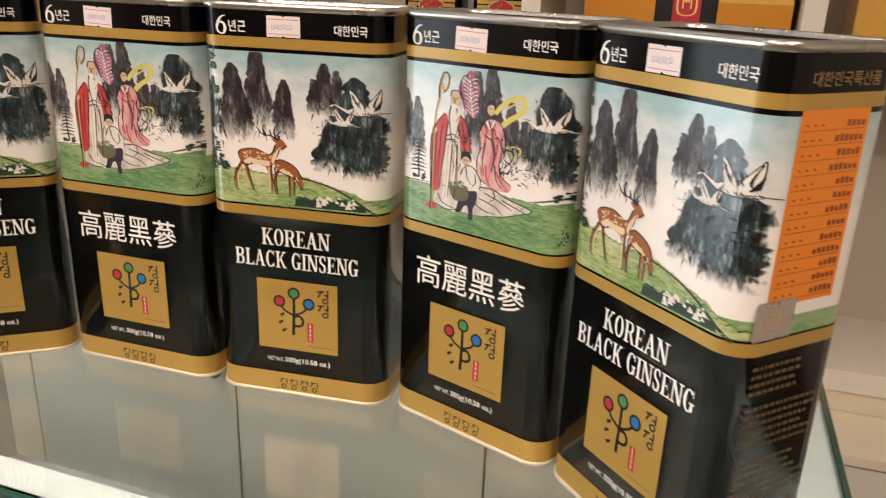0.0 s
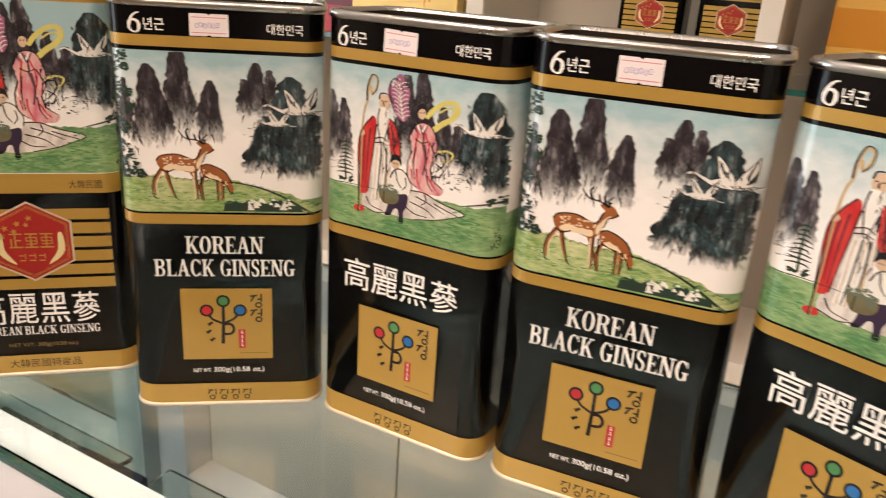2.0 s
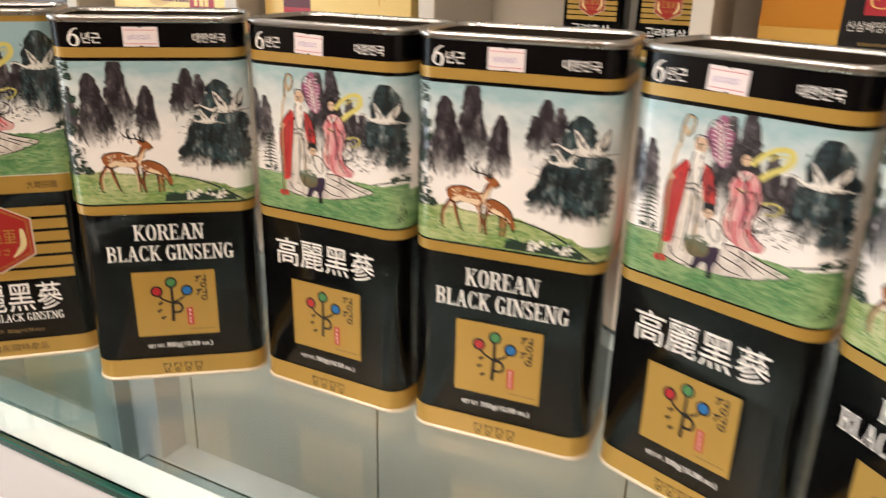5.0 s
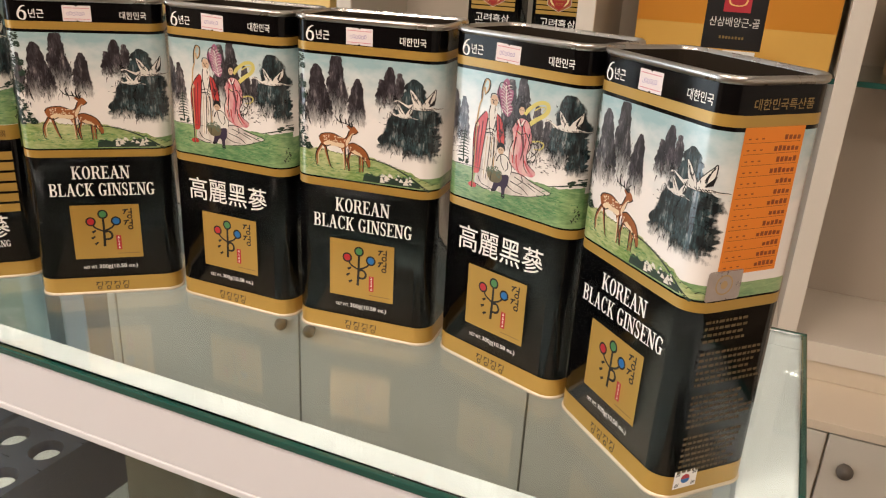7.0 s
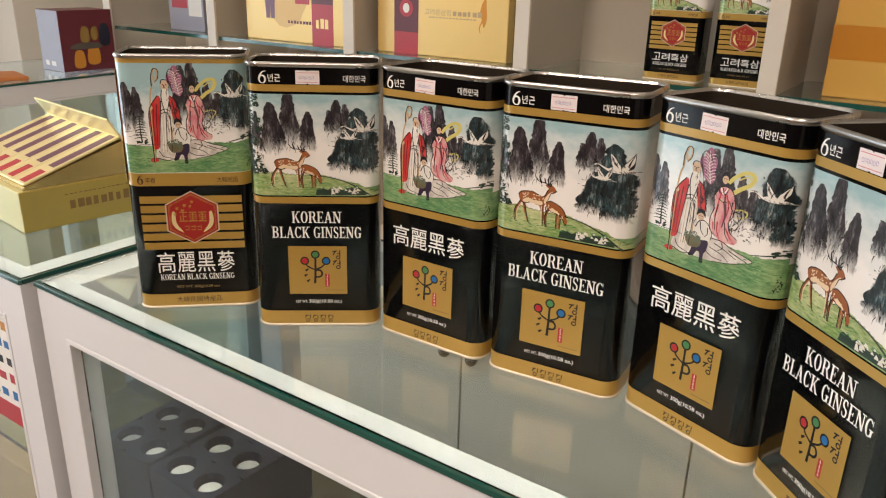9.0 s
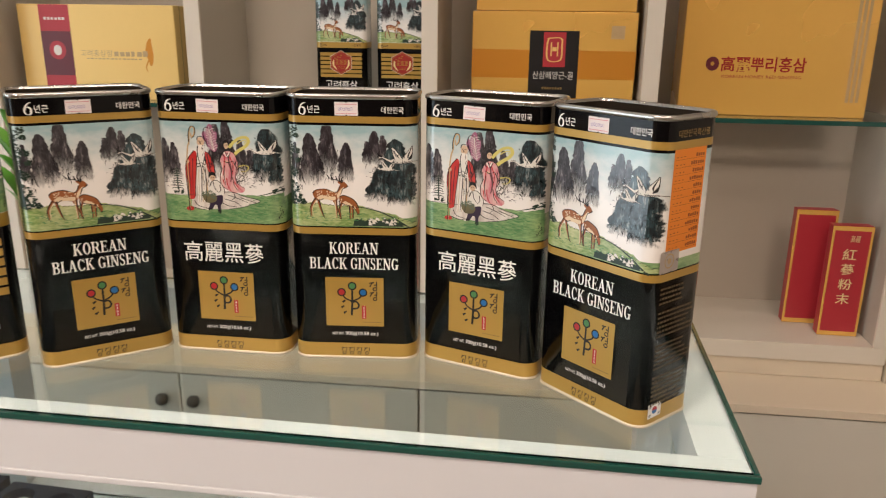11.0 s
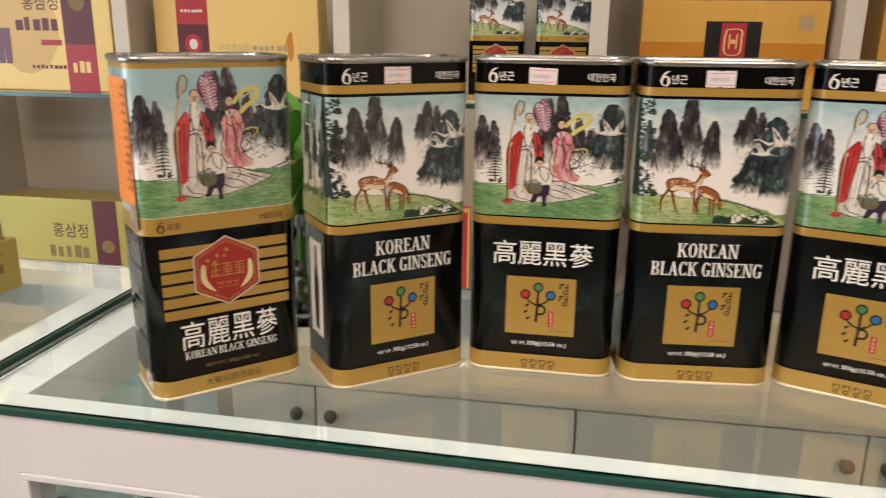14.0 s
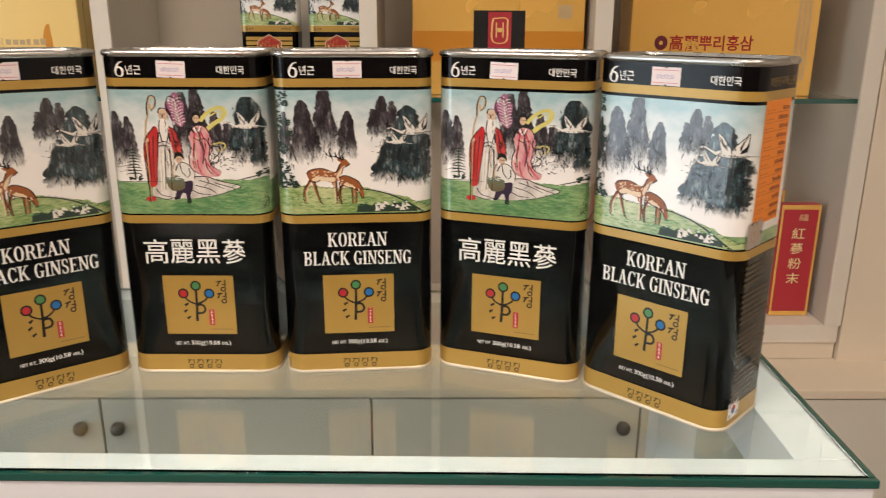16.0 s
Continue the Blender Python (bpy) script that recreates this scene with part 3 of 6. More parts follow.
def glass_counter(x0, x1, y0, y1, label, group):
    """White framed showcase with a glass top that overhangs a little."""
    c = empty("glass_counter", pose(x0, y0, 0), label, "display counter", group)
    w, d = x1 - x0, y1 - y0
    top = part("glass_top", box(0.0045, w - 0.0045, 0.0045, d - 0.0045, TOPZ - 0.0055, TOPZ, bevel=0.0006), M_GLASS, c)
    top.visible_shadow = False
    for bx in ((0, w, 0, 0.004), (0, w, d - 0.004, d), (0, 0.004, 0.0045, d - 0.0045), (w - 0.004, w, 0.0045, d - 0.0045)):
        part("glass_edge", box(*bx, TOPZ - 0.0055, TOPZ - 0.0003, bevel=0.0008), M_EDGE, c, "dark green polished glass edge")
    zt, zb, rail = TOPZ - 0.0065, TOPZ - 0.049, 0.025
    i = 0.002
    for px, py in ((i, i), (w - i - 0.042, i), (i, d - i - 0.034), (w - i - 0.042, d - i - 0.034)):
        part("post", box(px, px + 0.042, py, py + 0.034, 0.0, zb - 0.00005, bevel=0.00005), M_FRAME, c)
    part("front_rail", box(i, w - i, i, i + rail, zb, zt, bevel=0.00005), M_FRAME, c)
    part("back_rail", box(i, w - i, d - i - rail, d - i, zb, zt, bevel=0.00005), M_FRAME, c)
    for sx in (i, w - i - 0.035):
        part("side_rail", box(sx, sx + 0.035, i + rail + 0.0005, d - i - rail - 0.0005, zb, zt, bevel=0.0004), M_FRAME, c)
    part("glazing_bead", box(i + 0.0422, w - i - 0.0422, i - 0.0009, i + 0.010, zb - 0.006, zb - 0.0005, bevel=0.001), M_FRAME, c)
    for gx in (i + 0.0422, w - i - 0.0482):
        part("glazing_bead", box(gx, gx + 0.006, i - 0.0009, i + 0.010, 0.36, zb - 0.0062, bevel=0.001), M_FRAME, c)
    pane = part("front_glass", box(i + 0.043, w - i - 0.043, i + 0.012, i + 0.017, 0.351, zb - 0.001), M_GLASS, c)
    pane.visible_shadow = False
    for gx in (i + 0.001, w - i - 0.006):
        pane = part("side_glass", box(gx, gx + 0.005, i + rail + 0.001, d - i - rail - 0.001, 0.351, zb - 0.001), M_GLASS, c)
        pane.visible_shadow = False
    pane = part("inner_shelf", box(i + 0.019, w - i - 0.019, i + 0.036, d - i - 0.036, 0.722, 0.728), M_GLASS, c)
    pane.visible_shadow = False
    part("shelf_edge", box(i + 0.043, w - i - 0.043, d - i - 0.034, d - i - 0.002, 0.700, 0.729, bevel=0.001), M_FRAME, c, "white shelf support rail")
    part("lower_front", box(i + 0.0425, w - i - 0.0425, i + 0.003, i + 0.022, 0.06, 0.35, bevel=0.001), M_FRAME, c)
    part("floor_board", box(i + 0.002, w - i - 0.002, i + 0.03, d - i - 0.001, 0.33, 0.349), M_FRAME, c)
    return c


glass_counter(0, 0.809, 0, 0.316, "white framed glass display counter carrying a row of tins", "glass counters").matrix_world = pose(-0.7055, 0.2460, 0, 0, 0, -1.1)
glass_counter(0, 0.806, 0, 0.316, "white framed glass display counter carrying an open gift box", "glass counters").matrix_world = pose(-1.5230, 0.2535, 0, 0, 0, -1.1)
side_counter = glass_counter(0, 0.95, 0, 0.42, "white framed glass display counter along the side wall", "glass counters")
side_counter.matrix_world = pose(-1.915, 0.30, 0, 0, 0, 92)

# ---- tins ----
FRONT, RIGHT, LEFT = front_of(HD), right_of(HW), left_of(HW)
PU, PLOW, PHIGH = 0.0535, 0.1168, 0.2010


def word(sheet, text, u0, u1, v0, v1, material, parent, name="lettering", weight=0.0):
    return part(name, sheet.letters(text, u0, u1, v0, v1, weight).bm, material, parent)


def six(sheet, u0, u1, v0, v1):
    """A roman figure 6 with thick and thin strokes."""
    w, h = u1 - u0, v1 - v0
    for pts, k0, k1 in (([(0.88, 0.97), (0.62, 0.92), (0.38, 0.76), (0.22, 0.5)], 0.06, 0.22), ([(0.22, 0.5), (0.17, 0.34), (0.24, 0.14), (0.5, 0.03)], 0.24, 0.09),
                        ([(0.5, 0.03), (0.72, 0.08), (0.84, 0.3)], 0.08, 0.24), ([(0.84, 0.3), (0.76, 0.52), (0.52, 0.62), (0.32, 0.56), (0.2, 0.42)], 0.24, 0.05)):
        sheet.stroke([(u0 + w * a, v0 + h * b) for a, b in pts], k0 * w, k1 * w)
    return sheet


def scene_face(layer, stretch=1.0, du=0.0, dv=0.0):
    """Shapes in shares of the printed picture: 0..1 across, 0..1 downwards."""
    def place(u, v, h):
        u, v = stretch * u + du, v + dv
        return FRONT(-PU + 2 * PU * u, PHIGH - (PHIGH - PLOW) * v, h)
    return Sheet(place, 0.00006 + 0.000018 * layer, True)


def flat_face(layer, face=None):
    return Sheet(face or FRONT, 0.00006 + 0.000018 * layer, face is None)


def hill(sheet, f, seed, n=60, u0=0.006, u1=0.994):
    rng = random.Random(seed)
    return sheet.strip([(u0 + (u1 - u0) * i / n, 0.995, f(u0 + (u1 - u0) * i / n) + rng.uniform(-0.006, 0.006)) for i in range(n + 1)])


def crane(tin, x, y, k=1.0, layer=5):
    """A pale bird with raised wings, black wing tips and a long neck, drawn in thin strokes."""
    def at(pts):
        return [(x + k * a, y + k * b) for a, b in pts]
    s = scene_face(layer)
    s.poly(at([(-0.10, 0.02), (-0.05, -0.015), (0.03, -0.02), (0.09, 0.0), (0.13, 0.02), (0.07, 0.035), (0.0, 0.04), (-0.06, 0.035)]))
    s.poly(at([(-0.03, 0.0), (-0.06, -0.07), (-0.075, -0.15), (-0.045, -0.13), (-0.01, -0.08), (0.025, -0.02)]))
    s.poly(at([(0.03, 0.0), (0.055, -0.07), (0.10, -0.14), (0.115, -0.165), (0.115, -0.09), (0.10, -0.03), (0.075, 0.005)]))
    s.stroke(at([(-0.08, 0.015), (-0.13, -0.01), (-0.17, -0.03), (-0.195, -0.02)]), 0.022 * k, 0.010 * k)
    s.stroke(at([(0.10, 0.02), (0.15, 0.03), (0.19, 0.028)]), 0.008 * k, 0.004 * k)
    part("printed_crane", s.bm, M_PALE, tin)
    s = scene_face(layer + 1)
    for a in ([(-0.06, -0.07), (-0.075, -0.15), (-0.045, -0.13), (-0.01, -0.08), (0.025, -0.02)], [(0.055, -0.07), (0.10, -0.14), (0.115, -0.165), (0.115, -0.09), (0.10, -0.03)],
              [(-0.17, -0.03), (-0.10, 0.02), (-0.06, 0.035), (0.0, 0.04), (0.07, 0.035), (0.13, 0.02)], [(-0.05, -0.11), (-0.03, -0.06)], [(0.09, -0.10), (0.07, -0.04)], [(0.13, 0.02), (0.20, 0.03)]):
        s.stroke(at(a), 0.006 * k, 0.004 * k)
    for i in range(5):
        s.stroke(at([(0.078 + 0.007 * i, 0.0 - 0.004 * i), (0.098 + 0.005 * i, -0.045 - 0.010 * i)]), 0.010 * k, 0.004 * k)
        s.stroke(at([(0.05 + 0.014 * i, 0.02 - 0.002 * i), (0.075 + 0.016 * i, 0.045 - 0.006 * i)]), 0.008 * k, 0.003 * k)
    for i in range(4):
        s.stroke(at([(-0.062 + 0.016 * i, -0.125 + 0.028 * i), (-0.035 + 0.012 * i, -0.05 + 0.012 * i)]), 0.006 * k, 0.003 * k)
        s.stroke(at([(0.108 - 0.010 * i, -0.145 + 0.025 * i), (0.072 + 0.004 * i, -0.03 + 0.004 * i)]), 0.007 * k, 0.003 * k)
        s.stroke(at([(-0.07 + 0.04 * i, 0.018), (-0.05 + 0.04 * i, 0.034)]), 0.006 * k, 0.003 * k)
    part("printed_feather", s.bm, M_INK, tin)


def clumps(sheet, spots, seed, size=0.02, n=9):
    rng = random.Random(seed)
    for cu, cv, r in spots:
        for _ in range(n):
            a, d = rng.uniform(0, 6.28), r * rng.random() ** 0.5
            k = size * rng.uniform(0.4, 1.0)
            u, v = cu + d * math.cos(a) * 0.7, cv + d * math.sin(a)
            sheet.poly([(u + k * math.cos(b) * rng.uniform(0.6, 1.2), v + 0.7 * k * math.sin(b) * rng.uniform(0.6, 1.2)) for b in (0, 1.05, 2.1, 3.14, 4.2, 5.2)])


def brushwork(tin, zones, seed, material, layer, name, slope=0.0):
    """Many short brush marks scattered over patches of the picture."""
    s, rng = scene_face(layer), random.Random(seed)
    for cu, cv, ru, rv, n, length, upright in zones:
        for _ in range(n):
            a, d = rng.uniform(0, math.tau), rng.random() ** 0.5
            u, v = cu + ru * d * math.cos(a), cv + rv * d * math.sin(a)
            k = length * rng.uniform(0.4, 1.2)
            du, dv = (rng.uniform(-0.3, 0.3) * k, k) if upright else (k, rng.uniform(-0.25, 0.25) * k)
            s.stroke([(u, v), (u + du * 0.5 + rng.uniform(-0.1, 0.1) * k, v + dv * 0.5), (u + du, v + dv)], rng.uniform(0.003, 0.008), 0.001)
    ob = part(name, s.bm, material, tin)
    ob["kind"] = "stuff"


def deer_scene(tin):
    brushwork(tin, ((0.18, 0.38, 0.10, 0.2, 40, 0.05, 1), (0.33, 0.33, 0.08, 0.2, 30, 0.05, 1), (0.45, 0.38, 0.05, 0.12, 20, 0.05, 1), (0.67, 0.32, 0.09, 0.12, 25, 0.04, 1), (0.08, 0.52, 0.06, 0.10, 20, 0.04, 1)), 51, M_INK, 2, "printed_brush_mark")
    brushwork(tin, ((0.78, 0.62, 0.16, 0.13, 70, 0.05, 1), (0.86, 0.30, 0.06, 0.1, 20, 0.03, 1), (0.70, 0.47, 0.10, 0.05, 25, 0.03, 0), (0.92, 0.47, 0.06, 0.10, 25, 0.03, 0)), 52, M_INK, 4.6, "printed_brush_mark")
    brushwork(tin, ((0.20, 0.90, 0.16, 0.07, 40, 0.03, 0), (0.50, 0.90, 0.14, 0.05, 40, 0.03, 0), (0.74, 0.90, 0.10, 0.02, 20, 0.02, 0)), 53, M_GREENDOT, 3.5, "printed_grass_mark")
    for k, shape in enumerate((
            ((0.17, 0.055, 0.075), (0.36, 0.03, 0.10), (0.56, 0.02, 0.13)),
            ((0.08, 0.155, 0.190), (0.12, 0.135, 0.215), (0.25, 0.125, 0.240), (0.40, 0.095, 0.255), (0.60, 0.075, 0.270)),
            ((0.26, 0.215, 0.245), (0.36, 0.195, 0.280), (0.54, 0.180, 0.300)),
            ((0.005, 0.275, 0.350), (0.10, 0.262, 0.362), (0.24, 0.245, 0.385), (0.36, 0.235, 0.405), (0.50, 0.225, 0.420)),
            ((0.165, 0.440, 0.470), (0.21, 0.425, 0.490), (0.30, 0.400, 0.500), (0.40, 0.385, 0.515), (0.56, 0.380, 0.535)),
            ((0.05, 0.655, 0.690), (0.10, 0.640, 0.705), (0.22, 0.620, 0.720), (0.40, 0.600, 0.735)),
            ((0.09, 0.720, 0.750), (0.15, 0.710, 0.768), (0.24, 0.700, 0.775), (0.36, 0.690, 0.790)),
            ((0.15, 0.600, 0.630), (0.21, 0.590, 0.645), (0.29, 0.580, 0.660), (0.38, 0.575, 0.670)))):
        part("printed_mountain", scene_face(1 + 0.1 * k).tower(shape, 100 + k).bm, M_ROCK, tin)
    for k, shape in enumerate((
            ((0.125, 0.810, 0.850), (0.16, 0.780, 0.885), (0.24, 0.755, 0.920), (0.34, 0.735, 0.955), (0.46, 0.720, 0.985)),
            ((0.37, 0.700, 0.990), (0.44, 0.665, 0.995), (0.52, 0.640, 0.996), (0.60, 0.610, 0.996), (0.74, 0.590, 0.996)),
            ((0.42, 0.790, 0.930), (0.52, 0.770, 0.960), (0.78, 0.760, 0.985)))):
        part("printed_crag", scene_face(2 + 0.1 * k).tower(shape, 120 + k, 0.014).bm, M_CRAG, tin)
    s = scene_face(3)
    hill(s, lambda u: 0.755 + 0.065 * u + (0.42 * (u - 0.6) ** 1.2 if u > 0.6 else 0) + 0.012 * math.sin(u * 21), 11)
    part("printed_meadow", s.bm, M_MEADOW2, tin)
    s = scene_face(4)
    s.stroke([(0.012, 0.0), (0.010, 0.35), (0.016, 0.62), (0.022, 0.78)], 0.012, 0.045)
    clumps(s, [(0.055, 0.035, 0.045), (0.02, 0.09, 0.05), (0.075, 0.10, 0.025), (0.03, 0.21, 0.05), (0.07, 0.25, 0.04), (0.02, 0.31, 0.04), (0.085, 0.335, 0.025), (0.025, 0.43, 0.05), (0.06, 0.46, 0.04),
               (0.02, 0.55, 0.04), (0.05, 0.62, 0.06), (0.075, 0.70, 0.055), (0.04, 0.73, 0.06), (0.12, 0.75, 0.03)], 12, 0.013, 26)
    part("printed_foliage", s.bm, M_FOLIAGE, tin)
    s = scene_face(4)
    s.stroke([(0.5 + 0.05 * i, 0.787 + 0.010 * i + 0.0028 * max(0, i - 2) ** 2) for i in range(10)], 0.006, 0.016)
    part("printed_hill_edge", s.bm, M_FOLIAGE, tin)
    rng = random.Random(43)
    for i in range(8):
        u, k = 0.555 + 0.042 * i + rng.uniform(-0.01, 0.01), rng.uniform(0.03, 0.085)
        s = scene_face(4 + 0.1 * i)
        s.poly([(u - 0.045, 0.990), (u - 0.036, 0.975 - k * 0.6), (u - 0.015, 0.985 - k), (u + 0.008, 0.98 - k * 0.8), (u + 0.02, 0.985 - k * 1.05), (u + 0.042, 0.985 - k * 0.4), (u + 0.05, 0.990)], False)
        part("printed_boulder", s.bm, M_FOLIAGE, tin)
    crane(tin, 0.865, 0.325, 0.82)
    crane(tin, 0.765, 0.410, 0.55, 5.3)
    s = scene_face(6)
    rng = random.Random(13)
    for i in range(22):
        u, v, k = rng.uniform(0.60, 0.84), rng.uniform(0.905, 0.975), rng.uniform(0.006, 0.018)
        s.poly([(u - k, v + k), (u - 0.3 * k, v - k), (u + 0.5 * k, v - 0.4 * k), (u + 1.3 * k, v + 0.9 * k)], False)
    part("printed_glint", s.bm, M_PALE, tin)
    deer_face = functools.partial(scene_face, stretch=1.08, du=-0.006, dv=-0.024)
    # stag and fawn
    s = deer_face(6)
    s.poly([(0.183, 0.69), (0.205, 0.66), (0.277, 0.65), (0.35, 0.68), (0.38, 0.61), (0.392, 0.572), (0.415, 0.575), (0.436, 0.615), (0.415, 0.633), (0.40, 0.64),
            (0.385, 0.695), (0.36, 0.755), (0.325, 0.762), (0.26, 0.742), (0.225, 0.76), (0.20, 0.745)])
    s.poly([(0.373, 0.725), (0.41, 0.71), (0.48, 0.755), (0.512, 0.83), (0.518, 0.875), (0.504, 0.90), (0.488, 0.85), (0.458, 0.815), (0.415, 0.80), (0.385, 0.785)])
    for leg in ([(0.205, 0.74), (0.170, 0.83), (0.172, 0.92)], [(0.22, 0.75), (0.235, 0.84), (0.258, 0.93)], [(0.345, 0.74), (0.352, 0.94)], [(0.33, 0.75), (0.362, 0.85), (0.378, 0.945)],
                [(0.39, 0.78), (0.375, 0.86), (0.385, 0.945)], [(0.45, 0.80), (0.452, 0.945)], [(0.468, 0.81), (0.466, 0.94)]):
        s.stroke(leg, 0.016, 0.006)
    s.poly([(0.385, 0.60), (0.362, 0.575), (0.372, 0.568), (0.395, 0.585)])
    part("printed_deer", s.bm, M_DEER, tin)
    s = deer_face(7)
    s.poly([(0.212, 0.735), (0.245, 0.712), (0.30, 0.722), (0.345, 0.722), (0.340, 0.757), (0.28, 0.750), (0.232, 0.756)])
    s.poly([(0.395, 0.775), (0.43, 0.775), (0.465, 0.805), (0.455, 0.815), (0.415, 0.797)])
    s.stroke([(0.212, 0.755), (0.180, 0.83), (0.182, 0.91)], 0.006, 0.003)
    s.stroke([(0.342, 0.765), (0.349, 0.93)], 0.006, 0.003)
    s.poly([(0.39, 0.64), (0.41, 0.625), (0.395, 0.66), (0.365, 0.74), (0.358, 0.70)])
    rng = random.Random(14)
    for _ in range(30):
        u = rng.uniform(0.20, 0.37)
        s.disc(u, rng.uniform(0.665, 0.725) + 0.02 * (u - 0.2), 0.0045, 0.006, 7)
    for _ in range(18):
        u = rng.uniform(0.385, 0.49)
        s.disc(u, 0.735 + 0.75 * (u - 0.385) + rng.uniform(0, 0.04), 0.004, 0.005, 7)
    part("printed_speckle", s.bm, M_SPECK, tin)
    s = deer_face(7)
    for a in ([(0.397, 0.58), (0.36, 0.555), (0.315, 0.545), (0.285, 0.50)], [(0.40, 0.575), (0.392, 0.545), (0.41, 0.52)], [(0.36, 0.555), (0.352, 0.515)], [(0.385, 0.57), (0.375, 0.53), (0.382, 0.49)],
              [(0.33, 0.548), (0.318, 0.505), (0.328, 0.48)], [(0.395, 0.565), (0.405, 0.55)]):
        s.stroke(a, 0.011, 0.005)
    for a in ([(0.183, 0.69), (0.205, 0.658), (0.277, 0.647), (0.35, 0.678), (0.38, 0.61)], [(0.373, 0.722), (0.41, 0.707), (0.48, 0.752), (0.513, 0.83)], [(0.20, 0.745), (0.225, 0.762), (0.26, 0.744)]):
        s.stroke(a, 0.007)
    for a in ([(0.198, 0.74), (0.162, 0.83), (0.164, 0.92), (0.178, 0.93)], [(0.228, 0.75), (0.243, 0.84), (0.262, 0.93), (0.275, 0.935)], [(0.355, 0.75), (0.360, 0.94)], [(0.372, 0.76), (0.385, 0.945)],
              [(0.383, 0.79), (0.367, 0.86), (0.377, 0.945)], [(0.444, 0.81), (0.446, 0.945)], [(0.476, 0.82), (0.472, 0.94)], [(0.385, 0.785), (0.42, 0.802), (0.458, 0.815), (0.488, 0.85), (0.504, 0.90)],
              [(0.436, 0.615), (0.415, 0.635), (0.40, 0.642), (0.386, 0.695)]):
        s.stroke(a, 0.007, 0.004)
    s.disc(0.434, 0.614, 0.005, 0.007, 8)
    s.disc(0.512, 0.893, 0.005, 0.008, 8)
    part("printed_antler", s.bm, M_INK, tin)
    s = scene_face(7)
    for k in range(26):
        u = 0.06 + 0.036 * k
        v = 0.765 + 0.075 * u + (0.42 * (u - 0.6) ** 1.2 if u > 0.6 else 0)
        s.stroke([(u, v), (u + 0.012, v - 0.012), (u + 0.03, v - 0.004)], 0.005, 0.002)
    part("printed_grass_edge", s.bm, M_INK, tin)


def immortals_scene(tin):
    brushwork(tin, ((0.08, 0.45, 0.06, 0.18, 35, 0.05, 1), (0.48, 0.25, 0.10, 0.18, 40, 0.05, 1), (0.68, 0.45, 0.07, 0.14, 45, 0.04, 1), (0.40, 0.40, 0.05, 0.2, 25, 0.05, 1), (0.10, 0.62, 0.07, 0.04, 14, 0.03, 0)), 54, M_INK, 2, "printed_brush_mark")
    brushwork(tin, ((0.86, 0.44, 0.10, 0.13, 60, 0.04, 1), (0.86, 0.18, 0.07, 0.08, 25, 0.03, 1), (0.76, 0.58, 0.12, 0.06, 35, 0.025, 0), (0.97, 0.88, 0.015, 0.07, 14, 0.02, 1)), 55, M_INK, 4.6, "printed_brush_mark")
    brushwork(tin, ((0.12, 0.87, 0.10, 0.09, 60, 0.035, 0), (0.60, 0.93, 0.25, 0.045, 90, 0.035, 0), (0.85, 0.82, 0.12, 0.09, 70, 0.035, 0)), 56, M_GREENDOT, 3.5, "printed_grass_mark")
    for k, shape in enumerate((
            ((0.17, 0.050, 0.085), (0.24, 0.030, 0.110), (0.36, 0.010, 0.130), (0.62, 0.005, 0.150)),
            ((0.21, 0.130, 0.160), (0.30, 0.115, 0.185), (0.60, 0.100, 0.215)),
            ((0.02, 0.475, 0.515), (0.09, 0.455, 0.535), (0.24, 0.435, 0.550), (0.55, 0.415, 0.560)),
            ((0.00, 0.550, 0.600), (0.08, 0.535, 0.620), (0.20, 0.525, 0.645), (0.34, 0.520, 0.665), (0.50, 0.520, 0.680)),
            ((0.17, 0.670, 0.705), (0.24, 0.655, 0.725), (0.36, 0.640, 0.745), (0.54, 0.630, 0.760)),
            ((0.25, 0.745, 0.790), (0.34, 0.735, 0.815), (0.54, 0.725, 0.830)),
            ((0.34, 0.285, 0.470), (0.45, 0.275, 0.480), (0.56, 0.265, 0.490)))):
        part("printed_mountain", scene_face(1 + 0.1 * k).tower(shape, 140 + k).bm, M_ROCK, tin)
    for k, shape in enumerate((
            ((0.055, 0.870, 0.925), (0.10, 0.835, 0.960), (0.18, 0.815, 0.985), (0.30, 0.790, 0.994), (0.58, 0.770, 0.996)),
            ((0.30, 0.790, 0.835), (0.40, 0.775, 0.845), (0.50, 0.770, 0.850)),
            ((0.34, 0.910, 0.994), (0.46, 0.905, 0.996), (0.62, 0.900, 0.996)))):
        part("printed_crag", scene_face(2 + 0.1 * k).tower(shape, 160 + k, 0.014).bm, M_CRAG, tin)
    crane(tin, 0.885, 0.275, 0.70)
    s = scene_face(3)
    hill(s, lambda u: 0.72 + 0.02 * math.sin(u * 9) - (0.10 * (u - 0.6) if u > 0.6 else 0), 24)
    part("printed_meadow", s.bm, M_MEADOW, tin)
    s = scene_face(4, 1.0, 0.045)
    rng = random.Random(25)
    for i in range(9):
        v, k = 0.47 + 0.024 * i, 0.020 + 0.004 * i
        for side in (-1, 1):
            s.stroke([(0.118, v), (0.118 + side * k * 0.6, v + 0.004), (0.118 + side * k * rng.uniform(0.8, 1.2), v + rng.uniform(0.004, 0.018))], 0.010, 0.004)
    s.stroke([(0.118, 0.46), (0.116, 0.60), (0.122, 0.71)], 0.006, 0.012)
    clumps(s, [(0.10, 0.70, 0.02), (0.15, 0.70, 0.02), (0.90, 0.665, 0.025), (0.94, 0.655, 0.03)], 25, 0.014, 8)
    s.stroke([(0.03, 0.735), (0.2, 0.73), (0.4, 0.74)], 0.006, 0.002)
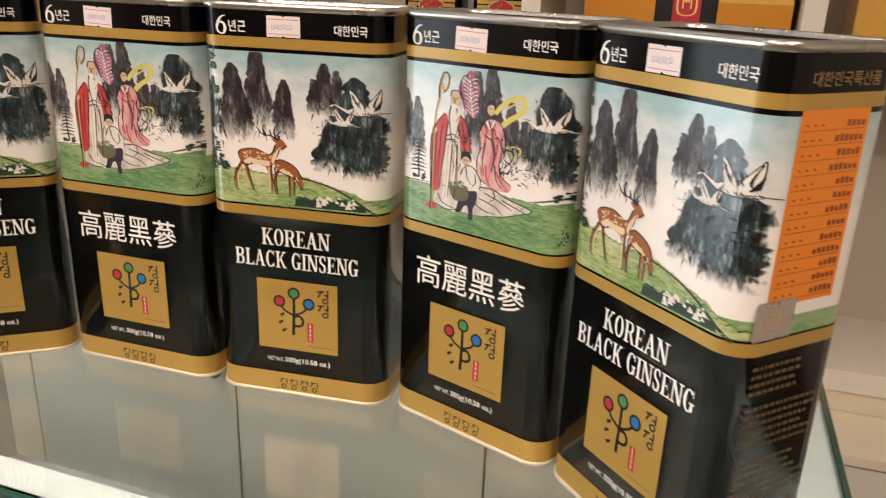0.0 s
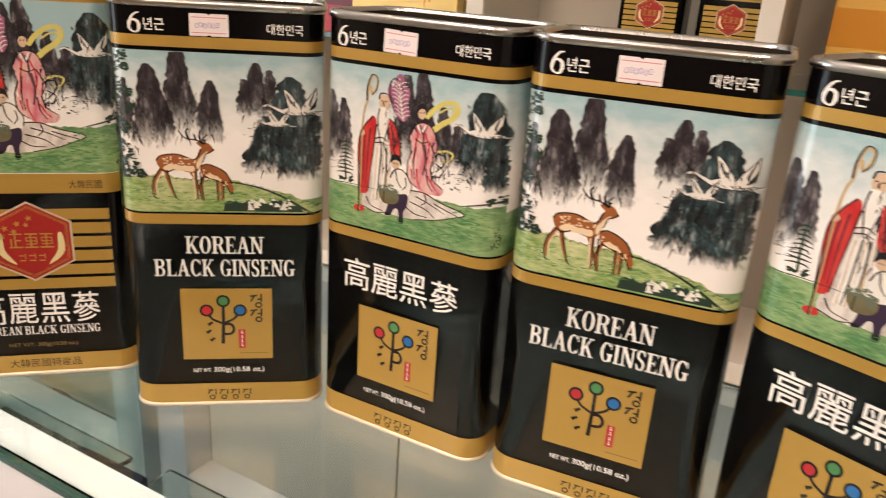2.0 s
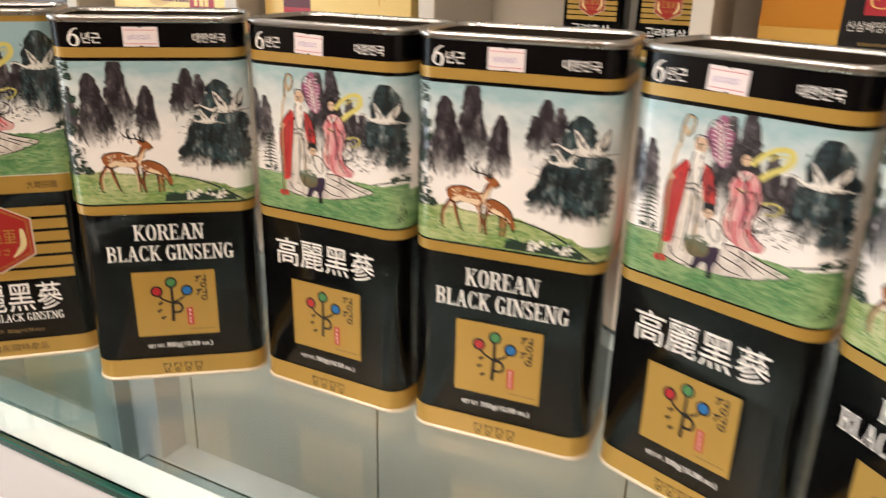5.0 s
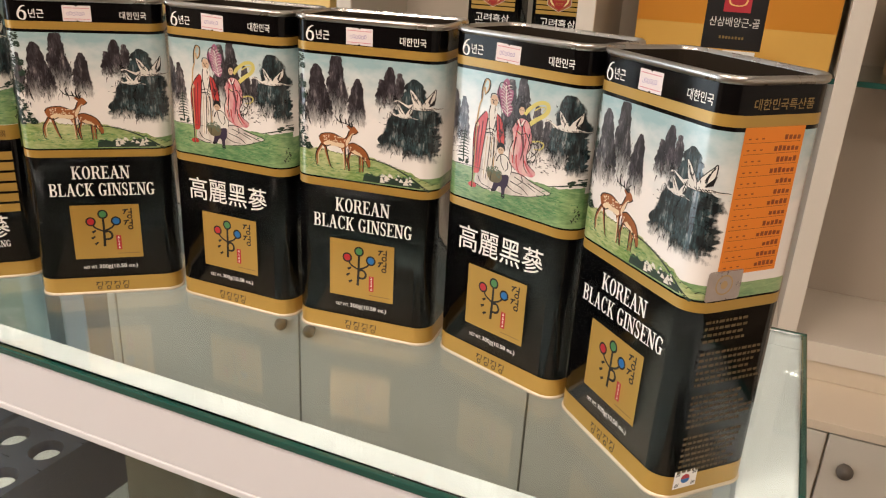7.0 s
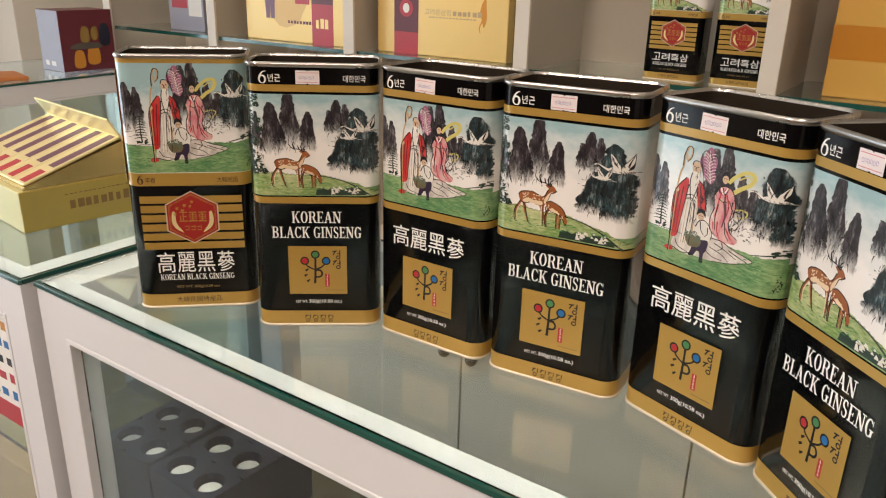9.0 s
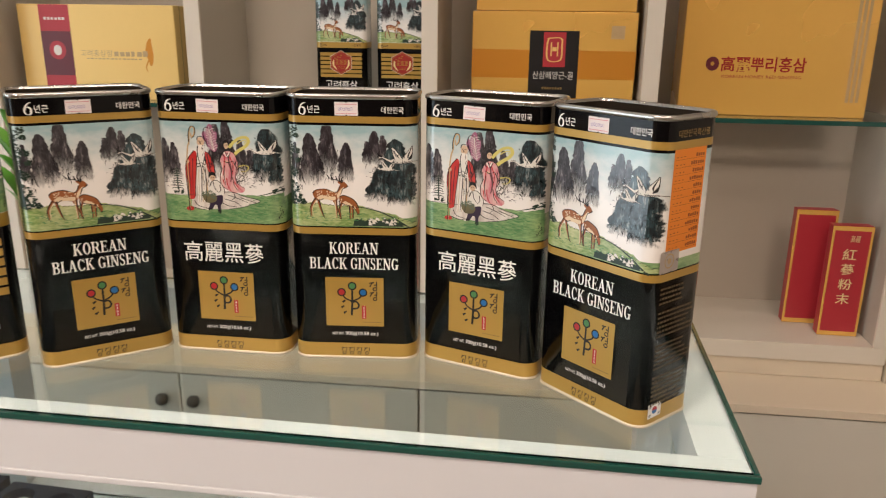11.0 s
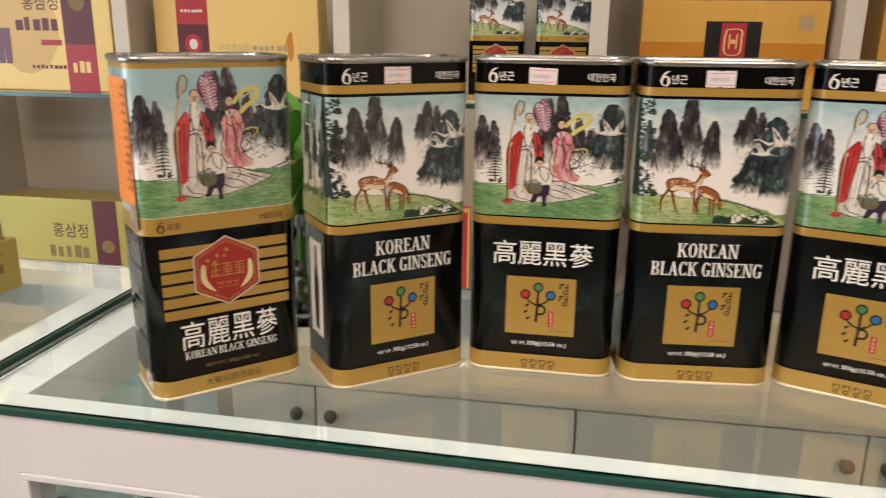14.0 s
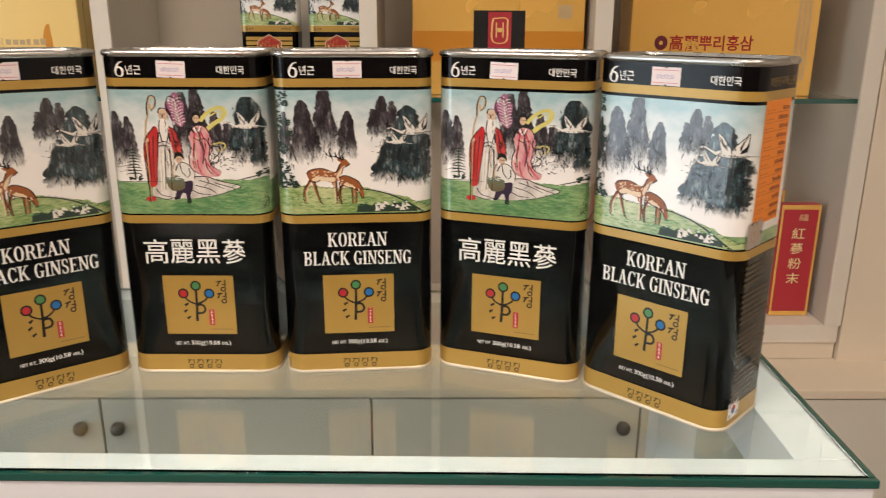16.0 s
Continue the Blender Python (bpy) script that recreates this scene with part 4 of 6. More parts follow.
    s.stroke([(0.76, 0.72), (0.84, 0.695), (0.95, 0.66)], 0.004, 0.012)
    part("printed_foliage", s.bm, M_FOLIAGE, tin)
    figure_face = functools.partial(scene_face, stretch=0.99, du=0.072)
    # spread hem of the robes over the grass
    s = figure_face(5)
    s.poly([(0.205, 0.74), (0.245, 0.42), (0.29, 0.33), (0.34, 0.42), (0.36, 0.62), (0.37, 0.86), (0.28, 0.875), (0.20, 0.855)])
    s.poly([(0.40, 0.76), (0.47, 0.69), (0.55, 0.69), (0.63, 0.725), (0.70, 0.745), (0.765, 0.765), (0.70, 0.805), (0.61, 0.84), (0.50, 0.865), (0.38, 0.87), (0.34, 0.84)])
    part("printed_white_cloth", s.bm, M_CLOTHWASH, tin)
    s = figure_face(6)
    s.poly([(0.165, 0.47), (0.195, 0.36), (0.245, 0.285), (0.268, 0.33), (0.256, 0.46), (0.240, 0.62), (0.228, 0.755), (0.175, 0.765), (0.172, 0.62)])
    s.poly([(0.335, 0.285), (0.375, 0.325), (0.400, 0.42), (0.405, 0.515), (0.372, 0.50), (0.345, 0.46), (0.340, 0.37)])
    s.poly([(0.145, 0.875), (0.165, 0.855), (0.20, 0.855), (0.210, 0.885), (0.165, 0.895)])
    part("printed_red_robe", s.bm, M_REDWASH, tin)
    s = figure_face(6)
    s.poly([(0.455, 0.36), (0.485, 0.295), (0.525, 0.275), (0.572, 0.30), (0.600, 0.39), (0.598, 0.47), (0.572, 0.535), (0.590, 0.60), (0.645, 0.645), (0.630, 0.685),
            (0.585, 0.69), (0.55, 0.70), (0.50, 0.665), (0.455, 0.62), (0.448, 0.53), (0.470, 0.45)])
    part("printed_pink_robe", s.bm, M_PINKWASH, tin)
    s = figure_face(5.5)
    s.poly([(0.412, 0.290), (0.372, 0.255), (0.350, 0.205), (0.330, 0.175), (0.322, 0.120), (0.338, 0.085), (0.352, 0.100), (0.362, 0.050), (0.385, 0.018), (0.408, 0.035), (0.418, 0.090),
            (0.440, 0.095), (0.442, 0.150), (0.430, 0.195), (0.445, 0.225), (0.432, 0.270)])
    part("printed_leaf_fan", s.bm, M_MAUVE, tin)
    s = figure_face(6)
    s.stroke([(0.383, 0.045), (0.392, 0.15), (0.414, 0.285)], 0.005)
    for i in range(9):
        v = 0.065 + 0.023 * i
        m = 0.384 + 0.003 * i
        s.stroke([(m, v + 0.022), (m - 0.024, v), (m - 0.046 + 0.001 * i, v - 0.004)], 0.005, 0.004)
        s.stroke([(m, v + 0.022), (m + 0.022, v), (m + 0.044 - 0.001 * i, v - 0.002)], 0.005, 0.004)
    for i in range(5):
        s.stroke([(0.268 + 0.018 * i, 0.46), (0.262 + 0.020 * i, 0.62), (0.255 + 0.024 * i, 0.80)], 0.006, 0.010)
    s.poly([(0.282, 0.235), (0.300, 0.225), (0.325, 0.24), (0.335, 0.31), (0.318, 0.40), (0.300, 0.455), (0.284, 0.39), (0.274, 0.30)])
    part("printed_white_beard", s.bm, M_PALE, tin)
    s = figure_face(6)
    s.poly([(0.355, 0.64), (0.375, 0.59), (0.41, 0.575), (0.445, 0.60), (0.475, 0.66), (0.470, 0.71), (0.44, 0.745), (0.39, 0.745), (0.36, 0.70)])
    part("printed_white_shirt", s.bm, M_PALE, tin)
    for u, v, r, q in ((0.306, 0.195, 0.030, 0.046), (0.512, 0.222, 0.020, 0.036), (0.383, 0.545, 0.024, 0.036), (0.185, 0.395, 0.016, 0.02), (0.505, 0.385, 0.016, 0.014)):
        part("printed_disc", figure_face(7).disc(u, v, r, q).bm, M_SKIN, tin)
    s = figure_face(7)
    s.stroke([(0.178, 0.90), (0.182, 0.60), (0.184, 0.40), (0.195, 0.26), (0.212, 0.20), (0.215, 0.12), (0.235, 0.055), (0.262, 0.065), (0.258, 0.12), (0.236, 0.155), (0.228, 0.11)], 0.010, 0.013)
    for u in (0.272, 0.312, 0.345):
        s.stroke([(u, 0.47), (u - 0.008, 0.62), (u - 0.014, 0.80)], 0.007, 0.011)
    part("printed_staff", s.bm, M_TAN, tin)
    s = figure_face(7)
    s.stroke([(0.535, 0.245), (0.575, 0.19), (0.63, 0.145), (0.680, 0.140), (0.695, 0.180), (0.670, 0.225), (0.62, 0.265), (0.575, 0.310)], 0.026, 0.030)
    s.stroke([(0.60, 0.205), (0.64, 0.175), (0.675, 0.17), (0.66, 0.20)], 0.010, 0.006)
    s.stroke([(0.60, 0.43), (0.65, 0.415), (0.685, 0.43), (0.665, 0.47), (0.62, 0.48)], 0.012, 0.008)
    part("printed_ribbon", s.bm, M_YELLOW, tin)
    s = figure_face(7)
    s.stroke([(0.522, 0.30), (0.528, 0.38), (0.520, 0.40)], 0.010, 0.012)
    s.stroke([(0.530, 0.40), (0.545, 0.49), (0.532, 0.585)], 0.020, 0.008)
    s.stroke([(0.345, 0.31), (0.36, 0.40), (0.375, 0.49)], 0.004, 0.008)
    part("printed_sash", s.bm, M_SASH, tin)
    s = figure_face(8)
    s.poly([(0.358, 0.74), (0.41, 0.73), (0.455, 0.725), (0.455, 0.79), (0.438, 0.835), (0.435, 0.885), (0.415, 0.885), (0.405, 0.83), (0.385, 0.83), (0.365, 0.87), (0.335, 0.872), (0.345, 0.82)])
    part("printed_trousers", s.bm, M_TROUSER, tin)
    s = figure_face(8)
    s.poly([(0.352, 0.55), (0.357, 0.505), (0.385, 0.49), (0.410, 0.51), (0.415, 0.555), (0.400, 0.53), (0.375, 0.525)])
    s.poly([(0.488, 0.225), (0.492, 0.18), (0.515, 0.165), (0.536, 0.185), (0.538, 0.23), (0.525, 0.20), (0.503, 0.20)])
    for u, v in ((0.492, 0.145), (0.512, 0.130), (0.532, 0.142)):
        s.stroke([(u + 0.012 * math.cos(t), v + 0.020 * math.sin(t)) for t in [math.tau * j / 8 for j in range(9)]], 0.006)
    s.poly([(0.33, 0.865), (0.35, 0.86), (0.365, 0.872), (0.335, 0.882)])
    s.poly([(0.412, 0.882), (0.438, 0.878), (0.436, 0.91), (0.416, 0.912)])
    for a in ([(0.245, 0.285), (0.195, 0.36), (0.165, 0.47), (0.172, 0.765)], [(0.268, 0.33), (0.256, 0.46), (0.240, 0.62), (0.228, 0.755)], [(0.335, 0.285), (0.375, 0.325), (0.402, 0.43), (0.405, 0.515)],
              [(0.260, 0.42), (0.30, 0.405), (0.335, 0.425)], [(0.262, 0.445), (0.30, 0.435), (0.332, 0.45)], [(0.300, 0.46), (0.292, 0.62), (0.280, 0.80)], [(0.327, 0.46), (0.328, 0.62), (0.32, 0.80)],
              [(0.455, 0.36), (0.485, 0.295), (0.525, 0.275), (0.572, 0.30), (0.600, 0.39), (0.598, 0.47), (0.572, 0.535)], [(0.47, 0.45), (0.448, 0.53), (0.455, 0.62), (0.50, 0.665)], [(0.572, 0.535), (0.590, 0.60), (0.645, 0.645)],
              [(0.505, 0.29), (0.522, 0.34), (0.545, 0.29)], [(0.485, 0.375), (0.52, 0.395), (0.56, 0.375)], [(0.56, 0.38), (0.585, 0.44), (0.575, 0.52)], [(0.49, 0.42), (0.48, 0.53), (0.49, 0.62)], [(0.55, 0.54), (0.56, 0.62), (0.59, 0.67)],
              [(0.355, 0.64), (0.375, 0.59), (0.41, 0.575), (0.445, 0.60), (0.475, 0.66), (0.470, 0.71)], [(0.385, 0.59), (0.395, 0.65), (0.42, 0.69)], [(0.44, 0.62), (0.445, 0.67), (0.425, 0.70)],
              [(0.20, 0.855), (0.28, 0.878), (0.34, 0.86)], [(0.47, 0.69), (0.55, 0.69), (0.63, 0.725), (0.765, 0.765), (0.70, 0.805), (0.61, 0.84), (0.50, 0.865)], [(0.50, 0.72), (0.58, 0.75), (0.66, 0.79)],
              [(0.47, 0.76), (0.56, 0.79), (0.61, 0.83)], [(0.60, 0.74), (0.68, 0.77), (0.73, 0.785)], [(0.45, 0.80), (0.50, 0.83), (0.57, 0.835)], [(0.22, 0.79), (0.25, 0.84), (0.32, 0.86)], [(0.55, 0.70), (0.56, 0.74), (0.53, 0.77)],
              [(0.282, 0.235), (0.274, 0.30), (0.284, 0.39), (0.300, 0.455), (0.318, 0.40), (0.335, 0.31)], [(0.288, 0.19), (0.298, 0.187)], [(0.312, 0.187), (0.324, 0.19)], [(0.304, 0.19), (0.302, 0.212), (0.309, 0.214)],
              [(0.278, 0.18), (0.284, 0.15), (0.306, 0.142), (0.330, 0.152), (0.336, 0.18)], [(0.502, 0.22), (0.509, 0.218)], [(0.517, 0.218), (0.524, 0.22)], [(0.371, 0.545), (0.379, 0.547)], [(0.388, 0.547), (0.396, 0.545)],
              [(0.350, 0.20), (0.332, 0.11), (0.350, 0.055), (0.385, 0.06), (0.415, 0.13)], [(0.60, 0.50), (0.64, 0.53), (0.62, 0.58)], [(0.61, 0.44), (0.65, 0.45), (0.64, 0.50), (0.60, 0.55)],
              [(0.209, 0.20), (0.210, 0.12), (0.232, 0.048), (0.266, 0.06), (0.263, 0.125), (0.236, 0.165)], [(0.176, 0.90), (0.177, 0.60), (0.178, 0.42)]):
        s.stroke(a, 0.0075, 0.0045)
    part("printed_linework", s.bm, M_INK, tin)
    s = figure_face(8.4)
    for a in ([(0.205, 0.40), (0.196, 0.55), (0.198, 0.70)], [(0.232, 0.36), (0.222, 0.52), (0.214, 0.72)], [(0.352, 0.33), (0.366, 0.40), (0.372, 0.47)], [(0.382, 0.36), (0.392, 0.44)]):
        s.stroke(a, 0.009, 0.005)
    part("printed_robe_fold", s.bm, M_MAROON, tin)
    s = figure_face(8.4)
    for a in ([(0.500, 0.32), (0.485, 0.42), (0.475, 0.52)], [(0.535, 0.33), (0.560, 0.42), (0.550, 0.50)], [(0.500, 0.55), (0.505, 0.62), (0.530, 0.68)], [(0.560, 0.58), (0.585, 0.63), (0.610, 0.66)], [(0.470, 0.56), (0.478, 0.62)]):
        s.stroke(a, 0.010, 0.005)
    part("printed_robe_fold", s.bm, M_ROBE, tin)
    s = figure_face(8.4)
    for a in ([(0.490, 0.285), (0.512, 0.335), (0.536, 0.285)], [(0.455, 0.50), (0.462, 0.54)], [(0.285, 0.50), (0.280, 0.62), (0.270, 0.78)], [(0.318, 0.48), (0.316, 0.62), (0.305, 0.80)]):
        s.stroke(a, 0.012, 0.008)
    part("printed_collar", s.bm, M_PALE, tin)
    s = figure_face(9)
    s.poly([(0.29, 0.73), (0.34, 0.715), (0.405, 0.735), (0.40, 0.785), (0.365, 0.805), (0.315, 0.80)])
    part("printed_basket", s.bm, M_BASKET, tin)
    s = figure_face(9.5)
    clumps(s, [(0.315, 0.715, 0.04), (0.355, 0.715, 0.04), (0.385, 0.735, 0.03)], 61, 0.010, 26)
    part("printed_herb", s.bm, M_HERB, tin)


def side_landscape(tin, face, trees, seed):
    """Meadow, rocks and pines carried round onto a narrow side of the tin."""
    def sheet(layer):
        return Sheet(lambda u, v, h: face(-0.0255 + 0.051 * u, PHIGH - (PHIGH - PLOW) * v, h), 0.00006 + 0.000012 * layer)
    rng = random.Random(seed)
    for k, (cu, w, b, t) in enumerate(((0.30, 0.34, 0.58, 0.20), (0.62, 0.30, 0.60, 0.30), (0.85, 0.26, 0.60, 0.36)) if trees else ()):
        part("side_mountain", sheet(0.2 * k).peak(cu, w, b, t, seed + k).bm, M_ROCK, tin)
    s = sheet(1)
    s.strip([(0.01 + 0.049 * i, 0.995, 0.75 + 0.015 * math.sin(i * 0.9) + rng.uniform(-0.008, 0.008)) for i in range(21)])
    part("side_meadow", s.bm, M_MEADOW2, tin)
    if trees:
        s = sheet(2)
        for base, lean, top in ((0.28, 0.06, 0.22), (0.62, -0.05, 0.05), (0.86, 0.03, 0.16)):
            s.stroke([(base, 0.80), (base + lean, 0.5), (base + lean * 0.6, top)], 0.045, 0.012)
            clumps(s, [(base + lean + rng.uniform(-0.12, 0.12), top + 0.075 * i, 0.055) for i in range(7)], seed + 9, 0.034, 12)
        clumps(s, [(0.12 * i + 0.05, 0.76 + rng.uniform(-0.02, 0.02), 0.03) for i in range(8)], seed + 5, 0.03, 7)
        part("side_pine", s.bm, M_FOLIAGE, tin)["kind"] = "stuff"


def logo_square(tin):
    gold = part("gold_square", flat_face(1).rect(-0.025, 0.025, 0.0276, 0.0720).bm, M_GOLD, tin)
    s = flat_face(2)
    for du, dv in ((-0.0112, 0.0585), (-0.002, 0.0643), (0.0072, 0.0585)):
        s.disc(du, dv, 0.0038)
    s.stroke([(-0.0112, 0.0585), (-0.0085, 0.0535), (-0.003, 0.0505)], 0.0013)
    s.stroke([(0.0072, 0.0585), (0.004, 0.0535), (-0.002, 0.0505)], 0.0013)
    s.stroke([(-0.002, 0.062), (-0.0022, 0.050), (-0.0028, 0.0375)], 0.0016, 0.0020)
    s.stroke([(-0.0026, 0.0495), (0.0015, 0.0500), (0.0035, 0.0470), (0.0020, 0.0440), (-0.0026, 0.0435)], 0.0016)
    for a, b in ((-0.0095, 0.0500), (-0.0105, 0.0450), (-0.0085, 0.0400)):
        s.stroke([(a - 0.0012, b - 0.0006), (a + 0.0014, b + 0.0012)], 0.0019, 0.0012)
    # the small upright mark beside the tree, in plain strokes
    for v in (0.0650, 0.0560):
        s.stroke([(0.0128, v + 0.0022), (0.0168, v + 0.0028)], 0.0010)
        s.stroke([(0.0152, v + 0.0024), (0.0132, v - 0.0010)], 0.0010)
        s.stroke([(0.0168, v + 0.0004), (0.0190, v + 0.0004)], 0.0009)
        s.stroke([(0.0190, v + 0.0036), (0.0190, v - 0.0014)], 0.0010)
        s.stroke([(0.0176 + 0.0016 * math.cos(t), v - 0.0032 + 0.0014 * math.sin(t)) for t in [math.tau * j / 8 for j in range(9)]], 0.0009)
    part("tree_emblem", s.bm, M_INK, gold, "black tree emblem")
    for du, dv, m in ((-0.0112, 0.0585, M_RED), (-0.002, 0.0643, M_GREENDOT), (0.0072, 0.0585, M_BLUEDOT)):
        part("emblem_dot", flat_face(3).disc(du, dv, 0.0026).bm, m, gold)
    s = flat_face(3)
    s.rect(0.0060, 0.0098, 0.0345, 0.0465)
    part("red_seal", s.bm, M_RED, gold)
    s = flat_face(4)
    for i in range(4):
        s.rect(0.0072, 0.0086, 0.0356 + 0.0028 * i, 0.0362 + 0.0028 * i).rect(0.0076, 0.0082, 0.0366 + 0.0028 * i, 0.0374 + 0.0028 * i)
    part("seal_marks", s.bm, M_WHITE, gold)
    part("fine_print", flat_face(2).rect(0.0065, 0.0225, 0.0310, 0.0316).bm, M_GOLDTXT, gold)


def price_tag(tin, u0=-0.0130, v0=0.2088, tilt=0.0):
    w, h = 0.0188, 0.0108
    c, sn = math.cos(radians(tilt)), math.sin(radians(tilt))

    def place(u, v, k):
        return FRONT(u0 + u * c - v * sn, v0 + u * sn + v * c, k)
    s = Sheet(place, 0.00020)
    s.poly([(0, 0), (w * 0.44, 0), (w * 0.5, 0.0008), (w * 0.56, 0), (w, 0), (w, h), (w * 0.56, h), (w * 0.5, h - 0.0008), (w * 0.44, h), (0, h)], False)
    tag = part("price_tag", s.bm, M_TAG, tin, "small white price sticker with pink lines")
    s = Sheet(place, 0.00023)
    s.rect(0.001, w - 0.001, 0.0014, 0.0018).rect(0.001, w - 0.001, h - 0.0020, h - 0.0016)
    part("tag_line", s.bm, M_TAGLINE, tag)
    s = Sheet(place, 0.00023)
    for i in range(6):
        a, b = 0.0036 + 0.0020 * i, 0.0050 + 0.0004 * (i % 2)
        s.stroke([(a - 0.0006, b + 0.0010), (a + 0.0005, b + 0.0009), (a + 0.0006, b - 0.0008), (a - 0.0005, b - 0.0009), (a - 0.0007, b + 0.0008)], 0.00028)
    part("tag_mark", s.bm, M_PEN, tag)


def tin_shell(label, m):
    tin = empty("ginseng_tin", m, label, "tin box", "ginseng tins")
    part("body", sweep([(-0.004, -0.0015), (0, -0.0015), (0, 0.2222)], HW, HD, TR, True, False), M_BLACK, tin, "glossy black tin body", True)
    part("rim", sweep([(0, 0.2220), (0.0010, 0.2228), (0.0013, 0.2242), (0.0008, 0.2256), (-0.0002, 0.2262), (-0.0012, 0.2256), (-0.0016, 0.2238)], HW, HD, TR), M_RIM, tin, "rolled bare metal rim", True)
    part("lid", sweep([(-0.0016, 0.2239), (-0.0018, 0.2140), (-0.0058, 0.2128), (-0.0074, 0.2140), (-0.0100, 0.2143)], HW, HD, TR, False, True), M_LID, tin, "sunken tin-plate lid")
    part("bottom_seam", sweep([(-0.002, -0.003), (0.0007, -0.003), (0.0010, -0.0021), (0.0005, -0.0009), (0, -0.0007)], HW, HD, TR), M_FOOT, tin, "thin cream seam", True)
    return tin


def band(tin, name, z0, z1, material, layer=1, label=""):
    o = 0.00002 * layer
    return part(name, sweep([(o, z0), (o, z1)], HW, HD, TR), material, tin, label, True)


def deer_tin(m, label, english=True):
    """Black and gold tin with a picture above and a square emblem below."""
    tin = tin_shell(label, m)
    band(tin, "upper_gold_band", 0.2030, 0.2085, M_GOLD)
    picture = band(tin, "picture", PLOW, PHIGH, M_SKY, 1, "printed ink landscape")
    band(tin, "middle_gold_band", 0.1100, 0.1157, M_GOLD)
    band(tin, "lower_gold_band", -0.0008, 0.0115, M_GOLD)
    part("printed_side_ground", sweep([(0.00003, PLOW), (0.00003, PLOW + (0.008 if english else 0.022))], HW, HD, TR), M_MEADOW, picture, "", True)
    (deer_scene if english else immortals_scene)(picture)
    part("numeral", six(flat_face(1), -0.0428, -0.0356, 0.2092, 0.2192).bm, M_WHITE, tin)
    word(flat_face(1), "년근", -0.0348, -0.0250, 0.2108, 0.2168, M_WHITE, tin, "lettering", 0.008)
    word(flat_face(1), "대한민국", 0.0245, 0.0425, 0.2112, 0.2165, M_WHITE, tin, "lettering", 0.008)
    if english:
        part("title_line", serif_line(flat_face(1), "KOREAN", -0.0205, 0.0205, 0.0930, 0.1030).bm, M_WHITE, tin)
        part("title_line", serif_line(flat_face(1), "BLACK GINSENG", -0.0375, 0.0375, 0.0795, 0.0895).bm, M_WHITE, tin)
    else:
        for i, c in enumerate("高麗黑蔘"):
            word(flat_face(1), c, -0.0355 + 0.0181 * i, -0.0355 + 0.0181 * i + 0.0165, 0.0808, 0.0985, M_WHITE, tin, "title_character", 0.004)
    word(flat_face(1), "NET WT.", -0.0200, -0.0098, 0.0190, 0.0215, M_WHITE, tin, "weight_lettering", 0.01)
    word(flat_face(1), "300g(10.58 oz.)", -0.0085, 0.0200, 0.0182, 0.0223, M_WHITE, tin, "weight_lettering", 0.01)
    logo_square(tin)
    for i in range(4):
        s, c = flat_face(1), -0.0098 + 0.0066 * i
        s.stroke([(c - 0.0026, 0.0070), (c + 0.0006, 0.0070)], 0.0007)
        s.stroke([(c - 0.0010, 0.0070), (c - 0.0026, 0.0044)], 0.0007)
        s.stroke([(c + 0.0018, 0.0076), (c + 0.0018, 0.0038)], 0.0007)
        s.stroke([(c + 0.0014 * math.cos(t) - 0.0002, 0.0022 + 0.0013 * math.sin(t)) for t in [math.tau * j / 8 for j in range(9)]], 0.0007)
        part("foot_mark", s.bm, M_INK, tin)
    price_tag(tin, -0.0130 if english else -0.0150, 0.2090, 0 if english else -2)
    return tin


